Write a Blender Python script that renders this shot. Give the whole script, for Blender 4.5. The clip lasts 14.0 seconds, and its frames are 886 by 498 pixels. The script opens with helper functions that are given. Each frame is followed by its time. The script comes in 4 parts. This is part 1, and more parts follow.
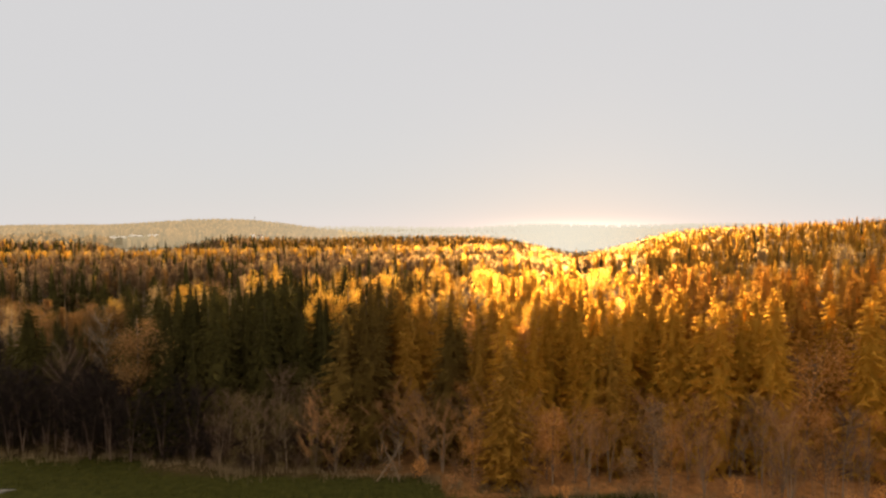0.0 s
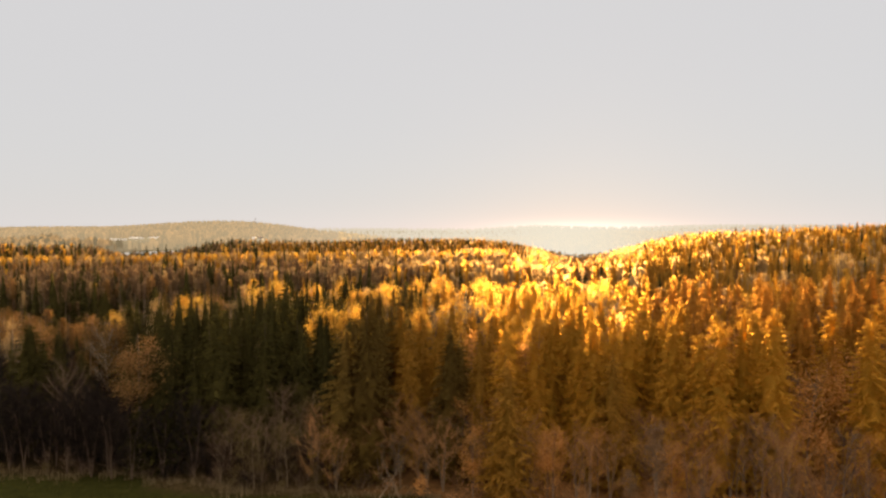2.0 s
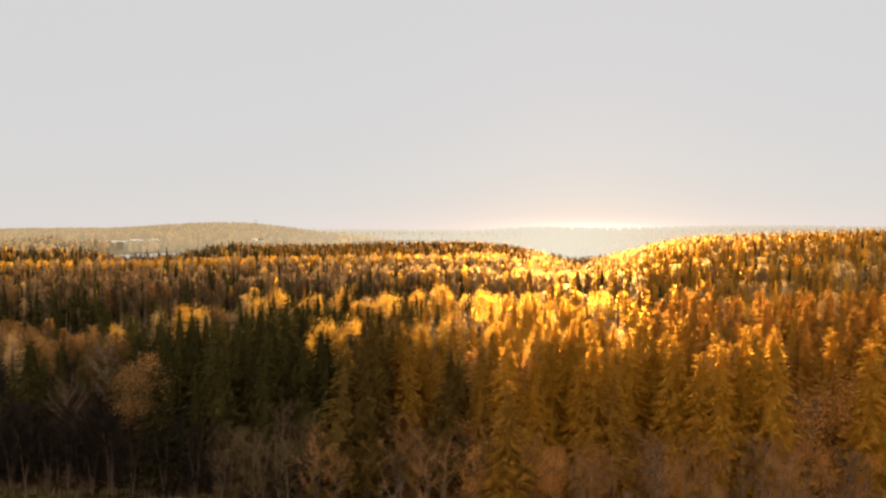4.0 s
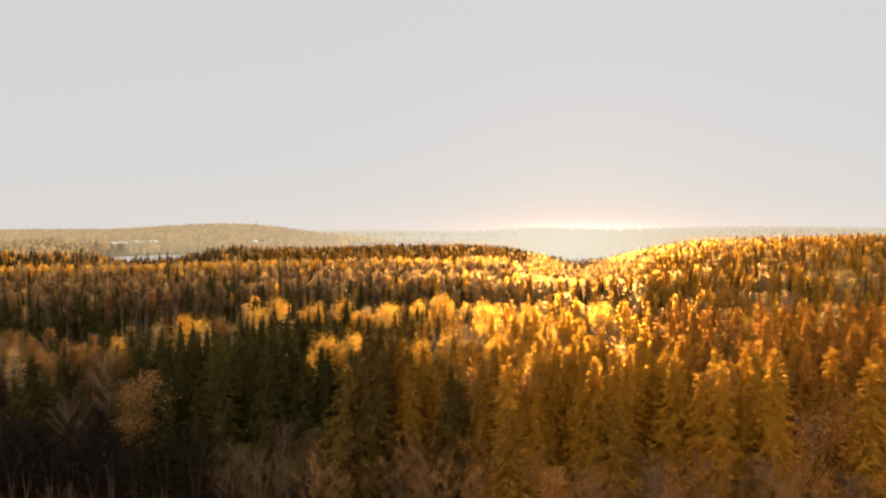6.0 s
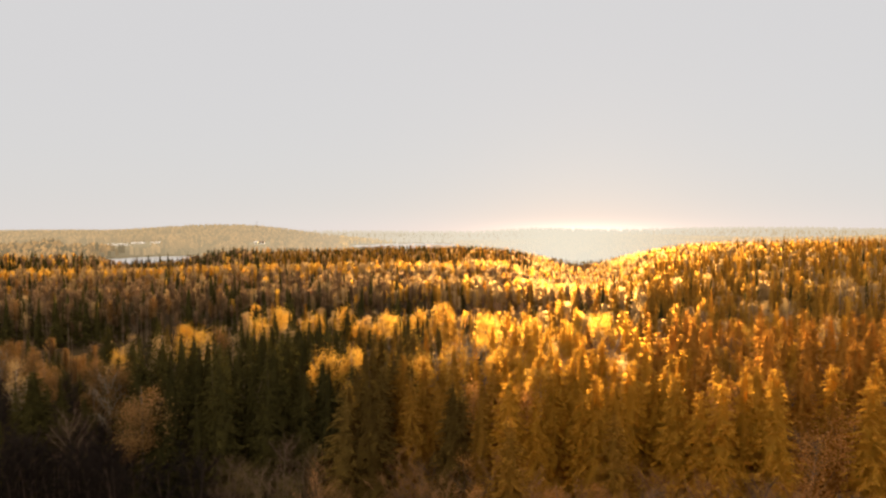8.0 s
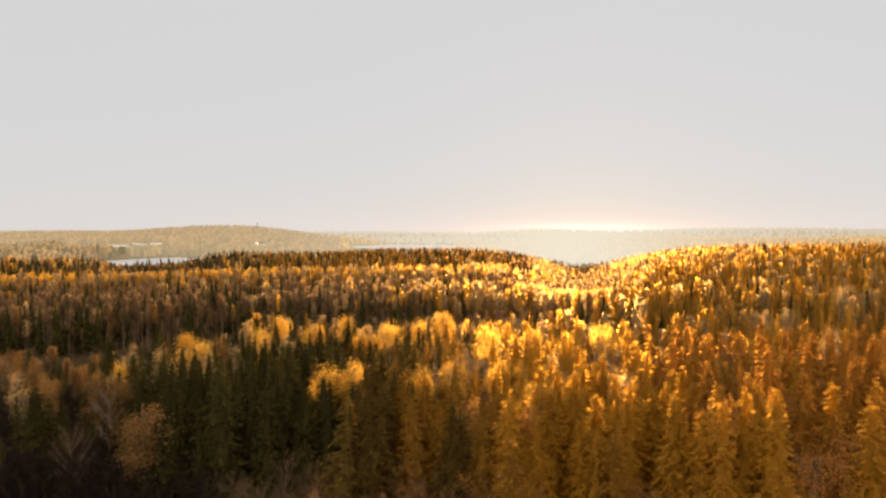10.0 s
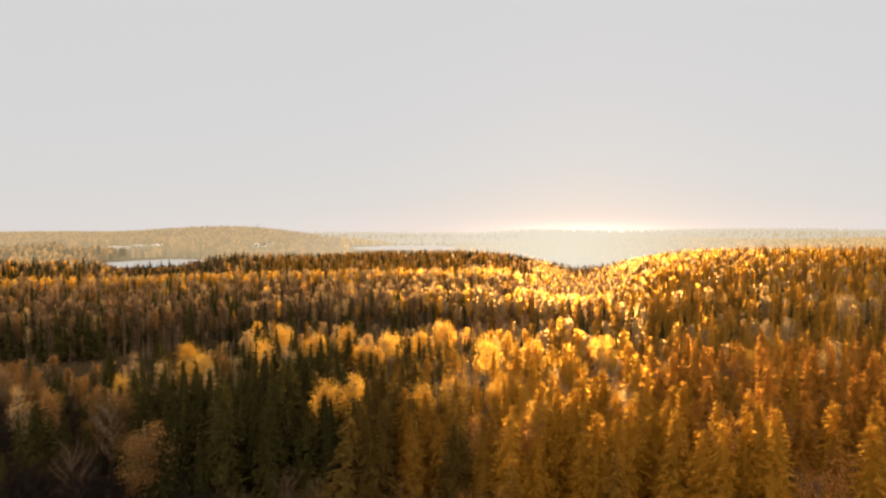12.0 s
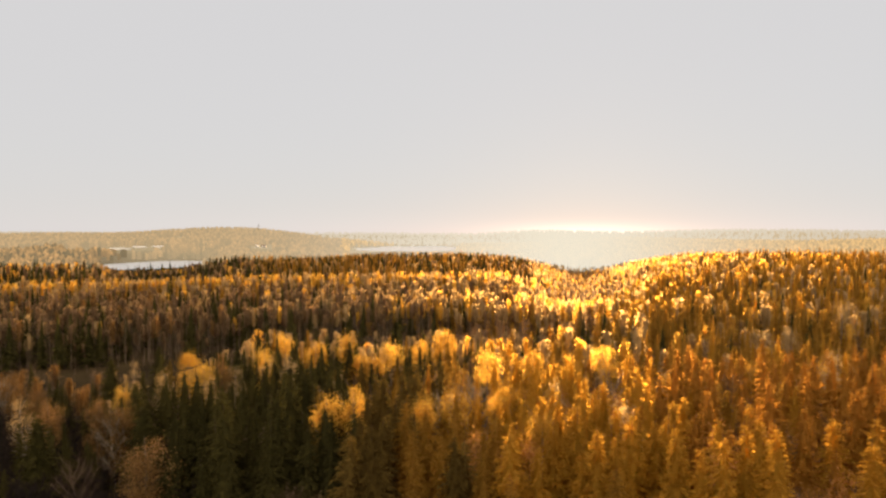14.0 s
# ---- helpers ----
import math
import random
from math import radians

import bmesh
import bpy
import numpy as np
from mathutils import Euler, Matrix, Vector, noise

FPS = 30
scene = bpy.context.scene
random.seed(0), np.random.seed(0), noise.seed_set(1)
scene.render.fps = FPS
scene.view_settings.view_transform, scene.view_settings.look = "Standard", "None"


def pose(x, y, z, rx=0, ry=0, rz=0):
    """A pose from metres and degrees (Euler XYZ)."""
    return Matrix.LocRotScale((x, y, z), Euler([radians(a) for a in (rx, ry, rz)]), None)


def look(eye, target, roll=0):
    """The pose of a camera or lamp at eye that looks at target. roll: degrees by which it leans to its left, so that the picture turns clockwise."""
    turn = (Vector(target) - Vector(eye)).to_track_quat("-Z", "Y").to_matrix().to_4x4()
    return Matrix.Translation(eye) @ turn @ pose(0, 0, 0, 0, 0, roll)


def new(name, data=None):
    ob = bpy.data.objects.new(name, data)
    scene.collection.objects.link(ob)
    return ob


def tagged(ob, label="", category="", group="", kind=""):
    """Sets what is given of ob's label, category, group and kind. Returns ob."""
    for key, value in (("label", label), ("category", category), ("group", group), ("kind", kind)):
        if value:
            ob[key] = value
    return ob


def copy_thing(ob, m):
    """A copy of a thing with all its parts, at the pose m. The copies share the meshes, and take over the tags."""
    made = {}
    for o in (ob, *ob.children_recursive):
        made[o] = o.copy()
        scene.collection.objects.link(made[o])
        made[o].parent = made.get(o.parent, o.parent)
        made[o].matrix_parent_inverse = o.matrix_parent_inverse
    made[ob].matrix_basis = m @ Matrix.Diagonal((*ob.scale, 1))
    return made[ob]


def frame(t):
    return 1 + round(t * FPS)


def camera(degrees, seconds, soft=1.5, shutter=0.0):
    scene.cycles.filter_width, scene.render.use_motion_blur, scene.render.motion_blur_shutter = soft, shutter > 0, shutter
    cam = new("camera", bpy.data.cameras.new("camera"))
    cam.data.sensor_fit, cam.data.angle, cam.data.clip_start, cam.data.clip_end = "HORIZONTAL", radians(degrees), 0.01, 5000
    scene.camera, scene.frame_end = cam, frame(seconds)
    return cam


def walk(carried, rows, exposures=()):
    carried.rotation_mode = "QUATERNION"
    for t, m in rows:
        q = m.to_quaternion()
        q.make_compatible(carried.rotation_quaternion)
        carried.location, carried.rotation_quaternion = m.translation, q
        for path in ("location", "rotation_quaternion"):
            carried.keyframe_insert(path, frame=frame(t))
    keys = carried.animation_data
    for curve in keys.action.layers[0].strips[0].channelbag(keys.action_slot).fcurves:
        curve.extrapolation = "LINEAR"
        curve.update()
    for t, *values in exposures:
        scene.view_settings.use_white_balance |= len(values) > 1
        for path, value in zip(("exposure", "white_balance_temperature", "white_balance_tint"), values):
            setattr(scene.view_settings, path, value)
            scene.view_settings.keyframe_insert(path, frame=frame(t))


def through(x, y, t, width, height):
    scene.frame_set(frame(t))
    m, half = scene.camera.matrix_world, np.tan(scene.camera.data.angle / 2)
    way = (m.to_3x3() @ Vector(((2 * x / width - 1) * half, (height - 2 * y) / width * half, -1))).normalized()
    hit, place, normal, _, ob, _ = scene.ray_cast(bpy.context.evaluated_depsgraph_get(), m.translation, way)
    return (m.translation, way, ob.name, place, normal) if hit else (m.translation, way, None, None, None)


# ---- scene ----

# ---------------------------------------------------------------- camera
# A drone that climbs from 28 m to 43 m above the field: seconds, place, yaw, pitch, roll.
PATH = [
    (0, 0.000, 0.000, 28.000, 0.000, -1.750, 0.000),
    (1, -0.012, -0.040, 29.033, 0.014, -1.689, 0.000),
    (2, -0.025, -0.075, 30.076, 0.029, -1.640, 0.000),
    (3, -0.039, -0.106, 31.126, 0.046, -1.599, 0.001),
    (4, -0.054, -0.133, 32.184, 0.065, -1.567, 0.003),
    (5, -0.070, -0.159, 33.248, 0.085, -1.541, 0.005),
    (6, -0.085, -0.182, 34.318, 0.105, -1.521, 0.007),
    (7, -0.101, -0.204, 35.393, 0.127, -1.506, 0.010),
    (8, -0.117, -0.226, 36.473, 0.150, -1.493, 0.013),
    (9, -0.132, -0.248, 37.556, 0.173, -1.483, 0.017),
    (10, -0.148, -0.271, 38.642, 0.197, -1.473, 0.022),
    (11, -0.162, -0.297, 39.730, 0.221, -1.463, 0.027),
    (12, -0.176, -0.324, 40.820, 0.245, -1.450, 0.032),
    (13, -0.188, -0.355, 41.910, 0.269, -1.435, 0.038),
    (14, -0.200, -0.390, 43.000, 0.293, -1.415, 0.045),
]
cam = camera(70.0, 14.0, soft=2.5)
walk(cam, [(t, pose(x, y, z, 90 + pitch, 0, yaw) @ pose(0, 0, 0, 0, 0, roll)) for t, x, y, z, yaw, pitch, roll in PATH], exposures=[(0.0, 1.8), (14.0, 1.8)])

# ---------------------------------------------------------------- world and sun
SUN_AZ, SUN_EL = 12.4, 3.6          # degrees to the right of +y, and above the horizon
VEIL, EAST_FILL, GLOW, NISHITA = 0.189, 2.4, 0.14, 0.003

world = bpy.data.worlds.new("evening_sky")
scene.world = world
world.use_nodes = True
wt = world.node_tree
wt.nodes.clear()


def wmath(op, a, b=0.0, c=0.0):
    node = wt.nodes.new("ShaderNodeMath")
    node.operation = op
    for value, sock in zip((a, b, c), node.inputs):
        if isinstance(value, (int, float)):
            sock.default_value = value
        else:
            wt.links.new(value, sock)
    return node.outputs[0]


def along(way):
    node = wt.nodes.new("ShaderNodeVectorMath")
    node.operation = "DOT_PRODUCT"
    wt.links.new(sky_way.outputs["Generated"], node.inputs[0])
    node.inputs[1].default_value = way
    return node.outputs["Value"]


def eased(value, lo, hi, out_lo, out_hi):
    node = wt.nodes.new("ShaderNodeMapRange")
    node.interpolation_type = "SMOOTHSTEP"
    wt.links.new(value, node.inputs["Value"])
    for k, v in zip(("From Min", "From Max", "To Min", "To Max"), (lo, hi, out_lo, out_hi)):
        node.inputs[k].default_value = v
    return node.outputs["Result"]


def bell_of(value, width):
    t = wmath("DIVIDE", value, width)
    return wmath("POWER", math.e, wmath("MULTIPLY", wmath("MULTIPLY", t, t), -1.0))


def background(color, strength):
    node = wt.nodes.new("ShaderNodeBackground")
    if isinstance(color, tuple):
        node.inputs["Color"].default_value = (*color, 1)
    else:
        wt.links.new(color, node.inputs["Color"])
    if isinstance(strength, (int, float)):
        node.inputs["Strength"].default_value = strength
    else:
        wt.links.new(strength, node.inputs["Strength"])
    return node.outputs[0]


def added(a, b):
    node = wt.nodes.new("ShaderNodeAddShader")
    wt.links.new(a, node.inputs[0])
    wt.links.new(b, node.inputs[1])
    return node.outputs[0]


# A bright hazy sky, white in the west, with the glow of the setting sun low on the horizon; overhead and in the east,
# out of view, it is brightened and warmed as added fill light.
sky_way = wt.nodes.new("ShaderNodeTexCoord")
sky = wt.nodes.new("ShaderNodeTexSky")
sky.sky_type = "NISHITA"
sky.sun_disc = False
sky.sun_elevation = radians(SUN_EL)
sky.sun_rotation = radians(SUN_AZ)
sky.dust_density, sky.air_density, sky.altitude = 0.2, 1.0, 100
az = radians(SUN_AZ)
west = along((math.sin(az), math.cos(az), 0))
across = along((math.cos(az), -math.sin(az), 0))
upward = along((0, 0, 1))
# fill light added by the unseen sky overhead and behind the camera
veil = wmath("MULTIPLY", eased(west, -0.35, 0.6, EAST_FILL, 1.0), eased(upward, 0.38, 0.95, 1.0, 2.6))
ahead = eased(west, 0.0, 0.3, 0.0, 1.0)
glow = wmath("MULTIPLY", ahead, wmath("MULTIPLY", bell_of(across, 0.115), bell_of(upward, 0.013)))
band = wmath("MULTIPLY", ahead, wmath("MULTIPLY", bell_of(across, 0.75), bell_of(upward, 0.03)))
lit = background((1.0, 0.98, 0.99), VEIL)
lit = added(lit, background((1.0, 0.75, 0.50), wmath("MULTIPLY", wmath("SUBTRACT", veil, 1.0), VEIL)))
lit = added(lit, background((1.0, 0.86, 0.66), wmath("MULTIPLY", glow, GLOW)))
lit = added(lit, background((1.0, 0.97, 0.93), wmath("MULTIPLY", band, 0.012)))
lit = added(lit, background(sky.outputs[0], NISHITA))
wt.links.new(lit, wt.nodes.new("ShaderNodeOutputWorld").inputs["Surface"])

sun_data = bpy.data.lights.new("sun", "SUN")
sun_data.energy = 3.8
sun_data.angle = radians(0.6)
sun_data.color = (1.0, 0.62, 0.25)
sun = new("sun", sun_data)
a, e = radians(SUN_AZ), radians(SUN_EL)
sun_way = Vector((math.sin(a) * math.cos(e), math.cos(a) * math.cos(e), math.sin(e)))
sun.matrix_world = look(sun_way * 100, (0, 0, 0))


# ---------------------------------------------------------------- materials
def shader(name):
    mat = bpy.data.materials.new(name)
    mat.use_nodes = True
    nt = mat.node_tree
    nt.nodes.clear()
    return mat, nt, nt.nodes.new("ShaderNodeOutputMaterial")


def ramp(nt, fac, stops):
    node = nt.nodes.new("ShaderNodeValToRGB")
    el = node.color_ramp.elements
    while len(el) < len(stops):
        el.new(0.5)
    for item, (at, col) in zip(el, stops):
        item.position, item.color = at, (*col, 1)
    nt.links.new(fac, node.inputs["Fac"])
    return node.outputs["Color"]


def noise_node(nt, scale, detail=4.0, rough=0.6, coords="Object"):
    tc = nt.nodes.new("ShaderNodeTexCoord")
    node = nt.nodes.new("ShaderNodeTexNoise")
    node.inputs["Scale"].default_value = scale
    node.inputs["Detail"].default_value = detail
    node.inputs["Roughness"].default_value = rough
    nt.links.new(tc.outputs[coords], node.inputs["Vector"])
    return node.outputs["Fac"]


def mixed(nt, fac, a, b, mode="MIX"):
    node = nt.nodes.new("ShaderNodeMix")
    node.data_type, node.blend_type = "RGBA", mode
    for value, sock in ((fac, node.inputs[0]), (a, node.inputs[6]), (b, node.inputs[7])):
        if isinstance(value, (int, float)):
            sock.default_value = value
        elif isinstance(value, tuple):
            sock.default_value = (*value, 1)
        else:
            nt.links.new(value, sock)
    return node.outputs[2]


def leaf_material(name, dark, mid, light, through=0.5, gloss=0.05, rough=0.45, joined=False, forward=0.0):
    """Foliage: reflects, lets light through, and shines a little; a share of the light goes on forward through the thin blade, so that leaves
    glow towards the sun. The tone varies from leaf to leaf and from tree to tree."""
    mat, nt, out = shader(name)
    geo = nt.nodes.new("ShaderNodeNewGeometry")
    info = nt.nodes.new("ShaderNodeObjectInfo")
    blend = nt.nodes.new("ShaderNodeMath")
    blend.operation = "MULTIPLY_ADD"
    nt.links.new(geo.outputs["Random Per Island"], blend.inputs[0])
    blend.inputs[1].default_value = 0.6
    wide = nt.nodes.new("ShaderNodeMath")
    wide.operation = "MULTIPLY"
    wide.inputs[1].default_value = 0.4
    if joined:
        nt.links.new(noise_node(nt, 0.16, 2.0), wide.inputs[0])
    else:
        nt.links.new(info.outputs["Random"], wide.inputs[0])
    nt.links.new(wide.outputs[0], blend.inputs[2])
    col = ramp(nt, blend.outputs[0], [(0.05, dark), (0.5, mid), (0.95, light)])
    dif = nt.nodes.new("ShaderNodeBsdfDiffuse")
    tra = nt.nodes.new("ShaderNodeBsdfTranslucent")
    glo = nt.nodes.new("ShaderNodeBsdfGlossy")
    glo.inputs["Roughness"].default_value = rough

    def blend_of(share, a, b):
        node = nt.nodes.new("ShaderNodeMixShader")
        node.inputs[0].default_value = share
        nt.links.new(a, node.inputs[1])
        nt.links.new(b, node.inputs[2])
        return node.outputs[0]

    for node in (dif, tra, glo):
        nt.links.new(col, node.inputs["Color"])
    leaf = blend_of(through, dif.outputs[0], tra.outputs[0])
    if forward:
        thin = nt.nodes.new("ShaderNodeBsdfRefraction")
        thin.inputs["Roughness"].default_value, thin.inputs["IOR"].default_value = 0.8, 1.34
        nt.links.new(col, thin.inputs["Color"])
        leaf = blend_of(forward, leaf, thin.outputs[0])
    nt.links.new(blend_of(gloss, leaf, glo.outputs[0]), out.inputs["Surface"])
    return mat


def rough_material(name, stops, scale, rough=0.9, bump=0.0, coords="Object", fine=None):
    """Bark, soil, grass sheet: noise at two scales in colour and relief."""
    mat, nt, out = shader(name)
    bsdf = nt.nodes.new("ShaderNodeBsdfPrincipled")
    big = noise_node(nt, scale, 5.0, 0.65, coords)
    small = noise_node(nt, fine or scale * 9, 3.0, 0.6, coords)
    col = ramp(nt, big, stops)
    grain = ramp(nt, small, [(0.3, (0.62, 0.62, 0.62)), (0.7, (1.25, 1.25, 1.25))])
    nt.links.new(mixed(nt, 1.0, col, grain, "MULTIPLY"), bsdf.inputs["Base Color"])
    bsdf.inputs["Roughness"].default_value = rough
    bsdf.inputs["Specular IOR Level"].default_value = 0.5 if rough < 0.5 else 0.08
    if bump:
        b = nt.nodes.new("ShaderNodeBump")
        b.inputs["Strength"].default_value = bump
        nt.links.new(small, b.inputs["Height"])
        nt.links.new(b.outputs[0], bsdf.inputs["Normal"])
    nt.links.new(bsdf.outputs[0], out.inputs["Surface"])
    return mat


GOLD = ((0.36, 0.19, 0.03), (0.60, 0.35, 0.06), (0.76, 0.52, 0.11))
RUST = ((0.105, 0.06, 0.022), (0.195, 0.113, 0.043), (0.33, 0.195, 0.08))
PALE = ((0.27, 0.185, 0.085), (0.39, 0.27, 0.125), (0.51, 0.365, 0.18))
TAN = ((0.085, 0.058, 0.033), (0.185, 0.122, 0.068), (0.38, 0.25, 0.14))
OLIVE = ((0.07, 0.055, 0.025), (0.13, 0.10, 0.045), (0.20, 0.15, 0.07))
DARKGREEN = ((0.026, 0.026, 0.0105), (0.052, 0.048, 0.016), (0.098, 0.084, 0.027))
# bronze to copper: sun glare painted into needle, leaf and twig colours
GLARE_BRONZE = ((0.19, 0.103, 0.019), (0.31, 0.172, 0.031), (0.43, 0.24, 0.045))
GLARE_RUSSET = ((0.19, 0.105, 0.046), (0.32, 0.178, 0.078), (0.45, 0.26, 0.12))
GLARE_AMBER = ((0.31, 0.168, 0.025), (0.49, 0.275, 0.04), (0.62, 0.37, 0.056))
GLARE_OLIVE = ((0.062, 0.043, 0.012), (0.12, 0.08, 0.022), (0.20, 0.133, 0.036))
GLARE_UMBER = ((0.23, 0.108, 0.02), (0.38, 0.185, 0.033), (0.50, 0.255, 0.05))
GLARE_COPPER = ((0.30, 0.145, 0.045), (0.50, 0.25, 0.075), (0.64, 0.35, 0.12))
TWIG = ((0.075, 0.052, 0.034), (0.13, 0.09, 0.06), (0.21, 0.148, 0.10))
# near-black twigs: the left wood's shade put into their colour
SHADE_TWIG = ((0.013, 0.0105, 0.010), (0.025, 0.020, 0.018), (0.045, 0.035, 0.030))
SILVER = ((0.14, 0.115, 0.09), (0.23, 0.19, 0.145), (0.33, 0.275, 0.21))

M = {}
for nick, tones, thru in (("gold", GOLD, 0.66), ("rust", RUST, 0.55), ("pale", PALE, 0.5), ("tan", TAN, 0.55), ("olive", OLIVE, 0.4), ("needle", DARKGREEN, 0.35),
                          ("glare_olive", GLARE_OLIVE, 0.4), ("bronze", GLARE_BRONZE, 0.5), ("amber", GLARE_AMBER, 0.65), ("umber", GLARE_UMBER, 0.5), ("copper", GLARE_COPPER, 0.5), ("twig", TWIG, 0.3), ("russet", GLARE_RUSSET, 0.35), ("dusk", SHADE_TWIG, 0.3), ("silver", SILVER, 0.4)):
    M[nick] = leaf_material("leaf_" + nick, *tones, through=thru, forward=0.34)
    M[nick + "_far"] = leaf_material("leaf_" + nick + "_wood", *tones, through=thru, joined=True, forward=0.34)
M["birch_bark"] = rough_material("birch_bark", [(0.35, (0.10, 0.085, 0.07)), (0.5, (0.24, 0.205, 0.165)), (0.75, (0.40, 0.355, 0.30))], 1.6)
M["bark"] = rough_material("dark_bark", [(0.3, (0.045, 0.032, 0.024)), (0.7, (0.13, 0.095, 0.07))], 2.2)
M["grey_bark"] = rough_material("grey_bark", [(0.3, (0.085, 0.062, 0.042)), (0.7, (0.20, 0.15, 0.105))], 2.0)
M["hay"] = leaf_material("dry_grass", (0.065, 0.049, 0.026), (0.115, 0.088, 0.05), (0.20, 0.155, 0.095), through=0.3, gloss=0.03, joined=True)
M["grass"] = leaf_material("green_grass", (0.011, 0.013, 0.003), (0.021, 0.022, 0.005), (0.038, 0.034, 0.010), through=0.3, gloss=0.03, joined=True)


def ground_material():
    """Forest litter, green field near the camera, brown meadow in the clearing: blended by place with ragged borders."""
    mat, nt, out = shader("ground")
    bsdf = nt.nodes.new("ShaderNodeBsdfPrincipled")
    bsdf.inputs["Roughness"].default_value = 0.95
    bsdf.inputs["Specular IOR Level"].default_value = 0.02
    big, small = noise_node(nt, 0.05, 6.0), noise_node(nt, 1.1, 5.0)
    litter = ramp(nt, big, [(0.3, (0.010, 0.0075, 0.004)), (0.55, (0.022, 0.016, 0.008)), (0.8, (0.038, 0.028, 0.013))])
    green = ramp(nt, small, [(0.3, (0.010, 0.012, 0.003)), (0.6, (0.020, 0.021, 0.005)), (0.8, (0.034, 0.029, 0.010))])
    at = nt.nodes.new("ShaderNodeAttribute")
    at.attribute_name = "field"
    ragged = nt.nodes.new("ShaderNodeMath")
    ragged.operation = "MULTIPLY_ADD"
    nt.links.new(small, ragged.inputs[0])
    ragged.inputs[1].default_value = 0.5
    nt.links.new(at.outputs["Fac"], ragged.inputs[2])
    cut = nt.nodes.new("ShaderNodeMapRange")
    cut.inputs["From Min"].default_value, cut.inputs["From Max"].default_value = 0.68, 0.82
    nt.links.new(ragged.outputs[0], cut.inputs["Value"])
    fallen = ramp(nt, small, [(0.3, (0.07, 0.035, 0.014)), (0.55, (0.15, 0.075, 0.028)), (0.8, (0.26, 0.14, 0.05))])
    leafy = nt.nodes.new("ShaderNodeAttribute")          # sun glare painted into the litter as copper, below the glare-tinted trees
    leafy.attribute_name = "glare_litter"
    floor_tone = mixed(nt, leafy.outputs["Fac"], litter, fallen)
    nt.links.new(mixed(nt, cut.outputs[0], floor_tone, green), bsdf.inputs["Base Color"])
    b = nt.nodes.new("ShaderNodeBump")
    b.inputs["Strength"].default_value = 0.6
    nt.links.new(small, b.inputs["Height"])
    nt.links.new(b.outputs[0], bsdf.inputs["Normal"])
    em = nt.nodes.new("ShaderNodeEmission")          # evening haze over land kilometres away, painted on as glow
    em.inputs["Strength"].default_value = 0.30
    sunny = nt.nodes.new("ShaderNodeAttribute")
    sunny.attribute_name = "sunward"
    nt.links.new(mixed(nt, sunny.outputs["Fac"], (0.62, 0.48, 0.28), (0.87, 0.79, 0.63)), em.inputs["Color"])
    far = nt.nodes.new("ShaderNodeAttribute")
    far.attribute_name = "painted_haze"
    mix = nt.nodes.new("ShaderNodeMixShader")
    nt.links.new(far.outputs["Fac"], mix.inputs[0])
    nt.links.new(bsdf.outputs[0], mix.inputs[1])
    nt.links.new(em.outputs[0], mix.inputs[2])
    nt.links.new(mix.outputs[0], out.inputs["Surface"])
    return mat


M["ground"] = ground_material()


# ---------------------------------------------------------------- the lie of the land
def ramp01(v):
    v = np.clip(v, 0.0, 1.0)
    return v * v * (3 - 2 * v)


def bell(x, y, cx, cy, sx, sy):
    return np.exp(-((x - cx) / sx) ** 2 - ((y - cy) / sy) ** 2)


# lakes: middle, half widths, level
LAKES = [(-452, 965, 80, 150, -5.6), (-80, 1960, 200, 330, -4.0)]


def valley(x, y):
    """1 along the open valley that runs out towards the setting sun, 0 beside it."""
    x, y = np.asarray(x, float), np.asarray(y, float)
    return np.exp(-((x / np.maximum(y, 1) - 0.215) / 0.09) ** 2) * ramp01((y - 205) / 150)


def height(x, y):
    """Height of the ground above the field, in metres."""
    x, y = np.asarray(x, float), np.asarray(y, float)
    r = np.hypot(x, y)
    z = 14.0 * np.clip((x - 5) / 180, 0, 1.25) * (0.5 + 0.5 * np.clip((y - 60) / 200, 0, 1)) * np.where(y > 0, 1, 0)
    z = z * (1 - ramp01((r - 380) / 500))
    z = z + 4.0 * bell(x, y, 20, 520, 190, 190)
    z = z + 5.0 * bell(x, y, -40, 730, 190, 110)
    z = z + 6.0 * bell(x, y, -345, 440, 110, 120) + 6.0 * bell(x, y, -190, 590, 80, 110)
    z = z - 9.0 * ramp01((r - 580) / 140) * (1 - ramp01((r - 1000) / 200)) * ramp01((-x - 60) / 160)
    z = z - 3.0 * ramp01((r - 900) / 500) * ramp01((x + 400) / 300)
    z = z * (1 - valley(x, y)) - 1.0 * valley(x, y)
    z = z + 46.0 * np.clip(0.4 * bell(x, y, -1180, 2100, 420, 560) + 0.95 * bell(x, y, -690, 2100, 300, 420) + 0.5 * bell(x, y, -1700, 2300, 600, 500), 0, 1.08)
    z = z + 26.0 * ramp01((r - 1500) / 900) * ramp01((x - 200) / 500) * (0.7 + 0.3 * np.sin(x * 0.004))
    z = z + 16.0 * bell(x, y, -600, 1300, 330, 260)
    z = z + 36.0 * ramp01((r - 3000) / 1600)
    for cx, cy, rx, ry, level in LAKES:
        k = ramp01((1.3 - np.hypot((x - cx) / rx, (y - cy) / ry)) / 0.25)
        z = z * (1 - k) + (level - 2.0) * k
    return z + 0.5 * np.sin(x * 0.045 + 1.3) * np.cos(y * 0.05) * ramp01((y - 70) / 60)


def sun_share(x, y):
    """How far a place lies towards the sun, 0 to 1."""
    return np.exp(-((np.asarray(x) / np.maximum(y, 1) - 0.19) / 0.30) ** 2)


